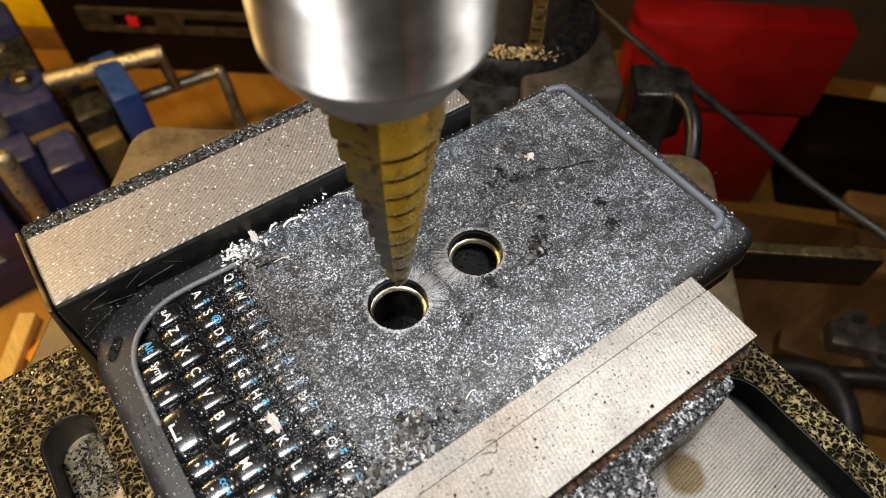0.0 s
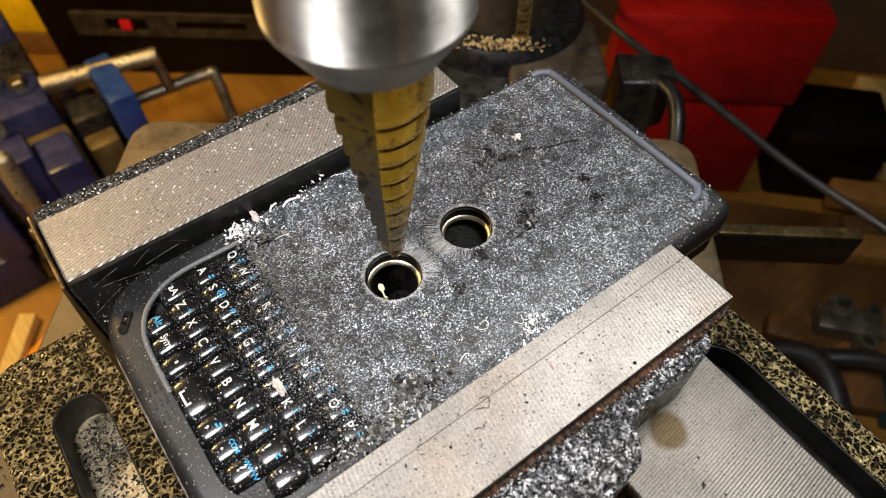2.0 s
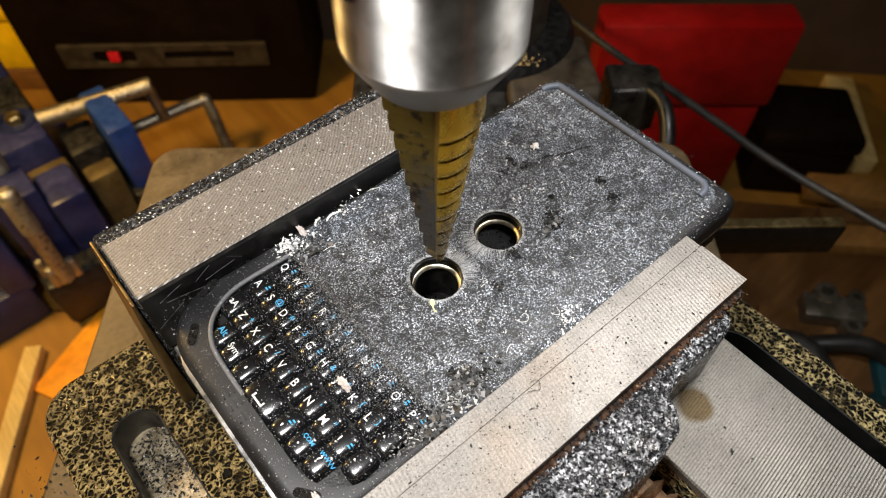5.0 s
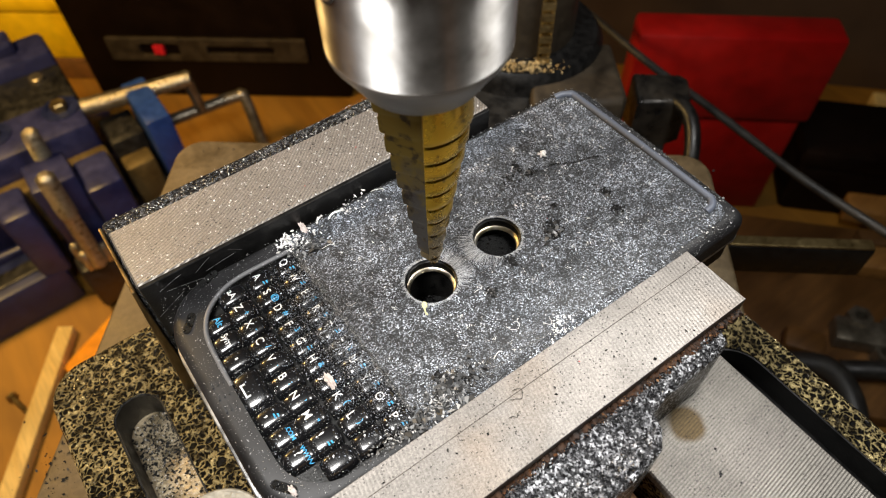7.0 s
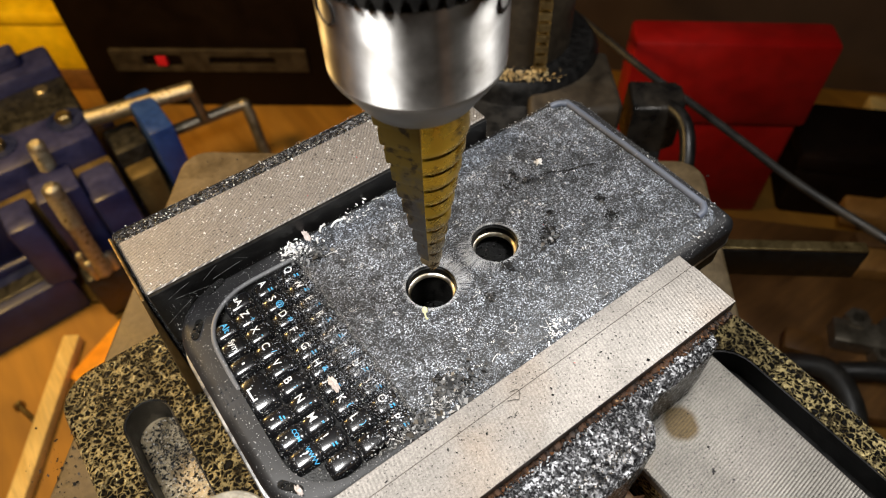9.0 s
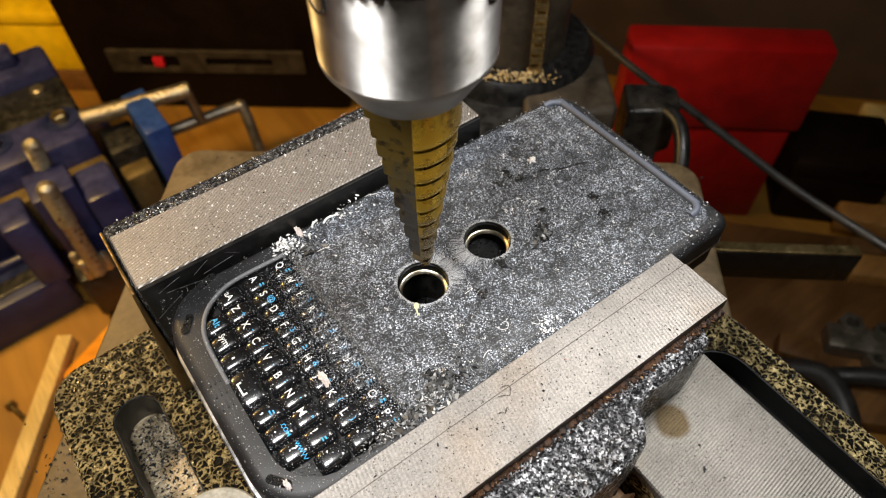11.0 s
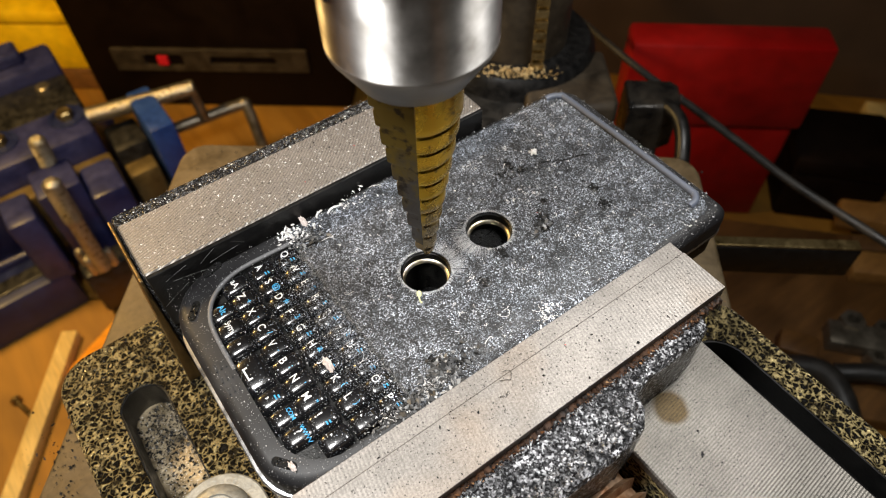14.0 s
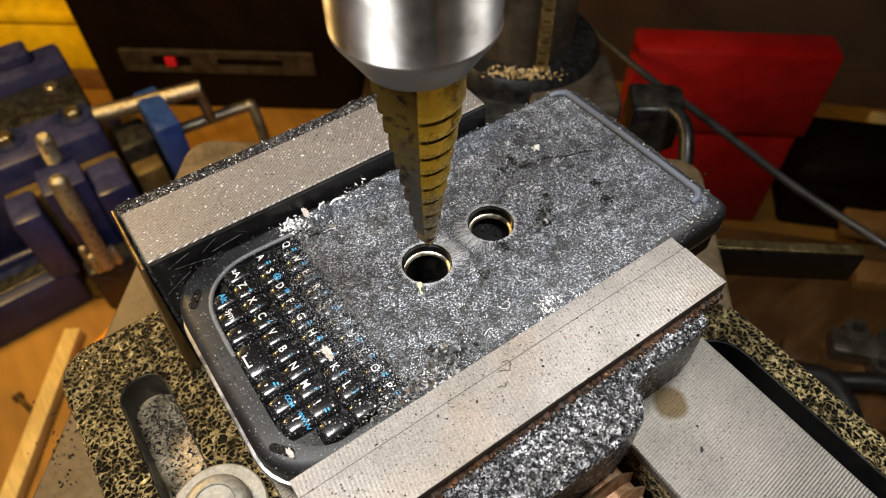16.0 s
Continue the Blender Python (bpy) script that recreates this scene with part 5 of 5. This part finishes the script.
def scratches():
    """Thin bare lines on the fixed jaw's dark face."""
    for x, z, ln, a in ((0.006, 0.0570, 0.006, 20), (0.009, 0.0540, 0.009, -12), (0.014, 0.0575, 0.005, 33), (0.018, 0.0555, 0.008, 8), (0.004, 0.0500, 0.010, 30), (0.012, 0.0505, 0.007, -25), (0.022, 0.0570, 0.004, -40)):
        d = Vector((math.cos(radians(a)), 0, math.sin(radians(a)))) * ln / 2
        c = Vector((x, -0.00012, z))
        d = d * min(1.0, 0.0021 / max(abs(d.z), 1e-6))
        place(VISE, part("scratch", tube([c - d, c + d * 0.1 + Vector((0, 0, 0.0001)), c + d], 0.00005, 4), M_CHROME, VISE, "bare scratch in the jaw face"))


scratches()


# ---- background on the bench ----
def blue_vise():
    t = thing("machine_vise", (0.0, 0.3, BENCH), "small blue-painted machine vise with brass-coloured screws", "vise")

    def p(name, bm, mat_, label="", smooth=40):
        return place(t, part(name, bm, mat_, t, label, smooth))
    zb = BENCH
    p("base", slab(rrect(-0.12, 0.030, 0.300, 0.43, 0.01), [], zb, zb + 0.03, 0.003), M_BLUE, "blue base")
    bar = p("base_bar", boxmesh(-0.24, -0.034, 0.262, 0.292, zb, zb + 0.036, bevel=0.003, m=pose(0.0, 0.0, 0, 0, 0, 3)), M_DEEP_BLUE, "dark blue base bar")
    part("bar_groove", boxmesh(-0.24, -0.040, 0.270, 0.282, zb + 0.0355, zb + 0.0375, bevel=0.001, m=pose(0.0, 0.0, 0, 0, 0, 3)), M_BLACK_STEEL, bar, "dark groove along the bar")
    rj = p("rear_jaw", boxmesh(-0.11, 0.014, 0.395, 0.425, zb + 0.03, -0.118, bevel=0.004), M_BLUE, "worn blue jaw")
    part("jaw_step", boxmesh(-0.03, -0.006, 0.405, 0.425, -0.119, -0.108, bevel=0.003), M_BLUE, rj, "raised worn step")
    p("dark_jaw_face", boxmesh(-0.10, 0.014, 0.350, 0.3945, zb + 0.03, -0.128, bevel=0.003), M_BLACK_STEEL, "black jaw face")
    p("face_bolt", lathe([(0.0052, -0.1285), (0.0052, -0.1250), (0.0040, -0.1240)], (-0.004, 0.381), 16), M_ALLOY, "bare bolt head")
    j = p("clamp_block", boxmesh(-0.10, 0.012, 0.304, 0.342, zb + 0.03, -0.120, bevel=0.004), M_BLUE, "worn blue clamp block")
    for x in (0.0, -0.044):
        part("bolt_recess", lathe([(0.0120, -0.1202), (0.0120, -0.1192), (0.0090, -0.1192), (0.0090, -0.1202)], (x, 0.329), 24, True), M_DEEP_BLUE, j, "deep blue rim round the bolt")
        # flat disc on the block; deep blue carries the recess's shade
        part("recess_floor", lathe([(0.0088, -0.1203), (0.0088, -0.1197), (0.001, -0.1197)], (x, 0.329), 24), M_DEEP_BLUE, j, "recess shade painted as a deep blue disc")
        part("bolt_head", lathe([(0.0055, -0.1200), (0.0055, -0.1150), (0.0045, -0.1140)], (x, 0.329), 6), M_BRASS, j, "bare bolt head", 40)
    p("link_block", boxmesh(-0.016, 0.013, 0.288, 0.3035, zb + 0.03, -0.138, bevel=0.003), M_LINK, "dull brass-coloured link")
    p("link_block", boxmesh(-0.062, -0.038, 0.2885, 0.3035, zb + 0.03, -0.138, bevel=0.003), M_LINK, "dull brass-coloured link")
    p("front_block", boxmesh(-0.038, -0.0115, 0.262, 0.290, zb + 0.03, -0.120, bevel=0.002), M_BLUE, "worn blue cross block")
    p("front_block", boxmesh(-0.011, 0.0115, 0.254, 0.2875, zb + 0.014, -0.130, bevel=0.003), M_BLUE)
    p("front_block", boxmesh(-0.062, -0.0435, 0.260, 0.2885, zb + 0.03, -0.130, bevel=0.003), M_BLUE)
    p("low_step", boxmesh(-0.040, 0.010, 0.236, 0.2535, zb + 0.006, -0.172, bevel=0.003), M_BLACK_STEEL, "black foot")
    sl = p("slide_block", boxmesh(0.0405, 0.0575, 0.281, 0.331, zb + 0.045, -0.121, bevel=0.002), M_BRIGHT_BLUE, "bright blue slide block")
    part("slide_foot", boxmesh(0.0375, 0.0600, 0.276, 0.318, zb, zb + 0.0455, bevel=0.002), M_BLACK_STEEL, sl, "black foot")
    p("spacer", boxmesh(0.0165, 0.0395, 0.300, 0.330, zb + 0.03, -0.140, bevel=0.002), M_BLACK_STEEL, "black spacer")
    p("spacer", boxmesh(0.0165, 0.0370, 0.284, 0.2995, zb + 0.012, -0.152, bevel=0.002), M_LINK, "dull brass-coloured spacer")
    prof = [(0.0050, 0.0)]
    for i in range(18):
        q = 0.004 + i * 0.0018
        prof += [(0.0062, q), (0.0062, q + 0.0006), (0.0053, q + 0.0009), (0.0053, q + 0.0014)]
    s1 = lathe(prof + [(0.0056, 0.038), (0.0056, 0.0755), (0.0040, 0.0765)], (0, 0), 20)
    put(s1, Matrix.Translation((0.010, 0.3300, -0.126)) @ Vector((0.074, -0.015, 0)).to_track_quat("Z", "Y").to_matrix().to_4x4())
    p("screw", s1, M_KNURL, "bare threaded metal screw")
    s1 = bmesh.new()
    rod(s1, (0.0815, 0.3154, -0.122), (0.0850, 0.3190, -0.158), 0.0040)
    p("screw_lever", s1, M_ALLOY, "short bare lever")
    for (x, y, z), (x2, y2, z2), r in (((-0.0215, 0.2890, -0.098), (-0.0240, 0.2945, -0.140), 0.0052), ((-0.0250, 0.2475, -0.098), (-0.0262, 0.2350, -0.170), 0.0056)):
        a, c = Vector((x, y, z)), Vector((x2, y2, z2))
        ln = (c - a).length
        prof = [(r * 0.55, 0.0), (r * 0.95, 0.002)]
        for i in range(16):
            q = 0.003 + i * 0.0018
            prof += [(r, q), (r, q + 0.0009), (r * 0.88, q + 0.0011), (r * 0.88, q + 0.0016)]
        s1 = lathe(prof + [(r * 0.9, ln)], (0, 0), 20)
        put(s1, Matrix.Translation(a) @ (c - a).to_track_quat("Z", "Y").to_matrix().to_4x4())
        p("guide_rod", s1, M_KNURL, "knurled bare metal rod")
    for x, y in ((-0.0190, 0.2300), (-0.0320, 0.2300), (-0.0345, 0.2400)):
        p("set_screw", lathe([(0.0030, -0.1730), (0.0030, -0.1600), (0.0018, -0.1580)], (x, y + 0.008), 12), M_KNURL, "small bright set screw")


blue_vise()


def handle_bar():
    t = thing("crank_handle", (0.1, 0.31, BENCH + 0.06), "bent bare metal crank handle", "handle")
    b = tube([(0.055, 0.328, -0.163), (0.085, 0.323, -0.161), (0.113, 0.319, -0.16), (0.118, 0.316, -0.163), (0.117, 0.300, -0.198), (0.120, 0.294, -0.208), (0.150, 0.279, -0.211)], 0.0045, 12)
    place(t, part("crank", b, M_ALLOY, t, "", 40))


handle_bar()


def dark_case():
    t = thing("dark_case", (0.2, 0.45, BENCH), "dark brown cabinet with a slotted alloy front plate", "cabinet")
    p0, p1 = Vector((0.0169, 0.4832, 0)), Vector((0.2053, 0.3333, 0))
    ex = (p1 - p0).normalized()
    m = Matrix.Translation(p0) @ Matrix.Rotation(math.atan2(ex.y, ex.x), 4, "Z")
    L = (p1 - p0).length
    place(t, part("body", boxmesh(0.022, L + 0.01, 0.0, 0.25, BENCH, 0.12, bevel=0.004, m=m), M_DARK_BOX, t, "", 40))
    z0 = -0.179
    pl = slab(rrect(0.051, 0.219, 0.0, 0.022, 0.001), [rrect(0.078, 0.112, 0.005, 0.017, 0.003), rrect(0.135, 0.192, 0.007, 0.0155, 0.002)], 0.0, 0.003, 0.0005)
    plate = place(t, part("front_plate", put(pl, m @ Matrix.Translation((0, 0, z0)) @ Matrix.Rotation(radians(90), 4, "X")), M_COLLAR, t, "dull alloy plate with two slots"))
    place(t, part("slider", boxmesh(0.090, 0.0985, -0.004, 0.0, z0 + 0.007, z0 + 0.015, m=m), M_RED_DOT, t, "small red slider"))


dark_case()


def toolbox():
    t = thing("red_toolbox", (0.5, 0.1, BENCH), "red painted steel box with a lid", "toolbox")
    p0, p1 = Vector((0.3035, 0.1060, 0)), Vector((0.3905, 0.0325, 0))
    ex = (p1 - p0).normalized()
    m = Matrix.Translation(p0) @ Matrix.Rotation(math.atan2(ex.y, ex.x), 4, "Z")
    L = (p1 - p0).length
    place(t, part("body", boxmesh(0, L + 0.004, 0.003, 0.022, BENCH, -0.131, bevel=0.003, m=m), M_RED, t, "", 40))
    place(t, part("lid", boxmesh(-0.002, L + 0.007, 0.0, 0.025, -0.130, -0.066, bevel=0.003, m=m), M_RED, t, "", 40))


toolbox()


def sundries():
    def single(name, bm, mat_, label, cat, smooth=40):
        return tagged(finish(name, bm, mat_, None, "", smooth), label, cat)
    z = BENCH
    def plank(name, a, b2, w, h, zb, mat_, label, cat):
        a, b2 = Vector(a), Vector(b2)
        d = b2 - a
        m = Matrix.Translation((a.x, a.y, zb)) @ Matrix.Rotation(math.atan2(d.y, d.x), 4, "Z")
        single(name, boxmesh(0, d.length, -w / 2, w / 2, 0, h, bevel=min(w, h) * 0.12, m=m), mat_, label, cat)
    plank("wooden_stick", (-0.067, 0.237), (-0.16, 0.10), 0.011, 0.009, z, M_STICK, "pale square wooden stick lying on the bench", "stick")
    plank("orange_card", (-0.010, 0.2280), (-0.0720, 0.1960), 0.034, 0.003, z, M_ORANGE, "bright orange card on the bench", "card")
    yb = thing("yellow_box", (-0.04, 0.5, z + 0.022), "bright yellow plastic box with a lid on a dark brown block", "box")
    my = Matrix.Translation((0.0169, 0.4832, 0)) @ Matrix.Rotation(math.atan2(-0.1499, 0.1884), 4, "Z")
    place(yb, part("box_body", boxmesh(-0.218, 0.014, 0.022, 0.098, z + 0.022, -0.151, bevel=0.003, m=my), M_YELLOW, yb, "", 40))
    single("brown_block", boxmesh(-0.22, 0.017, 0.021, 0.099, z, z + 0.022, bevel=0.002, m=my), M_DARK_WOOD, "dark brown block under the yellow box", "block")
    place(yb, part("lid", boxmesh(-0.22, 0.016, 0.02, 0.10, -0.150, -0.138, bevel=0.003, m=my), M_YELLOW, yb, "", 40))
    plank("wooden_offcut", (0.445, -0.095), (0.395, -0.045), 0.02, 0.012, z + 0.012, M_OLD_WOOD, "weathered wooden offcut on the bench", "offcut")
    plank("wooden_offcut", (0.415, -0.035), (0.47, -0.085), 0.014, 0.02, z, M_DARK_WOOD, "dark weathered wooden offcut on the bench", "offcut")
    plank("teal_case", (0.327, -0.128), (0.362, -0.172), 0.03, 0.02, z, M_TEAL, "teal plastic case on the bench", "case")
    # widened over the bench so that this side comes out darker
    plank("dark_board", (0.24, 0.06), (0.44, -0.15), 0.15, 0.012, z, M_DARK_WOOD, "dark stained board widened to darken this side of the bench", "board")
    plank("steel_offcut", (0.335, -0.07), (0.36, -0.10), 0.018, 0.012, z + 0.012, M_ALLOY, "dull metal offcut among the clutter", "offcut")
    plank("wooden_offcut", (0.305, -0.055), (0.318, -0.075), 0.016, 0.012, z + 0.012, M_DARK_WOOD, "short dark brown wooden block", "offcut")
    plank("wooden_batten", (0.573, 0.043), (0.494, -0.025), 0.024, 0.016, z, M_STICK, "narrow pale batten lying on the bench behind the board", "batten")
    plank("wooden_offcut", (0.433, -0.010), (0.470, -0.062), 0.022, 0.014, z + 0.012, M_OLD_WOOD, "brown wooden block end on the dark board", "offcut")
    bc = thing("black_case", (0.5, -0.02, z), "black case standing on the bench", "case")
    mc = Matrix.Translation((0.447, 0.026, 0)) @ Matrix.Rotation(math.atan2(-0.105, 0.1), 4, "Z")
    place(bc, part("case_body", boxmesh(-0.024, 0.045, -0.03, 0.03, z, z + 0.045, bevel=0.004, m=mc), M_DARK_BOX, bc, "", 40))
    place(bc, part("lid", boxmesh(-0.025, 0.046, -0.031, 0.031, z + 0.0445, z + 0.060, bevel=0.004, m=mc), M_DARK_BOX, bc, "", 40))
    nail = bmesh.new()
    rod(nail, (-0.1120, 0.2085, z + 0.002), (-0.1060, 0.1890, z + 0.002), 0.0018, 10)
    rod(nail, (-0.1126, 0.2105, z + 0.0028), (-0.1120, 0.2085, z + 0.0028), 0.0034, 12)
    single("screw", nail, M_BRASS, "small brassy screw lying on the bench", "screw")
    single("tool_handle", tube([(0.285, -0.06, z + 0.016), (0.30, -0.085, z + 0.03), (0.29, -0.11, z + 0.03), (0.27, -0.13, z + 0.016)], 0.007, 12), M_CABLE, "curved black tool handle on the bench", "handle")
    single("tool_handle", tube([(0.315, -0.09, z + 0.018), (0.335, -0.115, z + 0.026), (0.345, -0.15, z + 0.012)], 0.006, 12), M_CABLE, "curved black tool handle on the bench", "handle")
    for x, y, r, h in ((0.352, -0.075, 0.008, 0.014), (0.365, -0.09, 0.006, 0.012), (0.345, -0.10, 0.007, 0.01)):
        single("hex_nut", lathe([(r * 0.5, z + 0.012), (r, z + 0.012), (r, z + 0.012 + h), (r * 0.5, z + 0.012 + h)], (x, y), 6, True), M_ALLOY, "loose dull metal nut on the dark board", "nut")
    single("power_cable", tube([(0.315, 0.25, -0.03), (0.2838, 0.1841, -0.05), (0.2737, 0.1188, -0.05), (0.2684, 0.0697, -0.05), (0.2675, 0.0360, -0.05), (0.2656, 0.0046, -0.05), (0.2634, -0.0295, -0.05), (0.2658, -0.0766, -0.05), (0.2705, -0.1100, -0.054), (0.28, -0.16, -0.10), (0.30, -0.25, BENCH + 0.004)], 0.0021, 10), M_CABLE, "black rubber power cable hanging from the press", "cable")


sundries()


# ---- what moves ----
def curl_chip():
    bm = tube([(0, -0.0004, 0.0002), (-0.0003, -0.0011, 0.0003), (-0.0003, -0.0018, 0.0002), (0.0000, -0.0024, 0.0002)], 0.00022, 6)
    bmesh.ops.create_icosphere(bm, subdivisions=2, radius=0.0006, matrix=Matrix.Translation((0, 0.0001, 0.0003)) @ Matrix.Diagonal((1.1, 1.5, 0.6, 1)))
    for v in bm.verts:
        v.co *= 1 + 0.35 * noise.noise(v.co * 2200)
    return tagged(finish("plastic_curl", bm, M_CURL, None, "", 50), "small pale yellow curl of plastic at the hole's edge", "swarf")


CURL = curl_chip()


def motions():
    """A pale curl is flicked up out of the first hole and settles on its rim; all the rest stands still."""
    walk(CURL, [
        (0.0, pose(0.0505, -0.0370, 0.0462, 20, 0, -60)),
        (1.35, pose(0.0505, -0.0370, 0.0462, 20, 0, -60)),
        (1.5, pose(0.0528, -0.0338, 0.0510, 30, 10, -40)),
        (1.6, pose(0.0530, -0.0331, 0.0540, 35, 15, -20)),
        (1.8, pose(0.0518, -0.0334, 0.0560, 25, 25, 10)),
        (2.05, pose(0.0501, -0.0360, 0.0564, 12, 10, -5)),
        (2.25, pose(0.0495, -0.0382, TOP + 0.0002, 0, 0, -20)),
        (16.0, pose(0.0495, -0.0382, TOP + 0.0002, 0, 0, -20)),
    ])


motions()
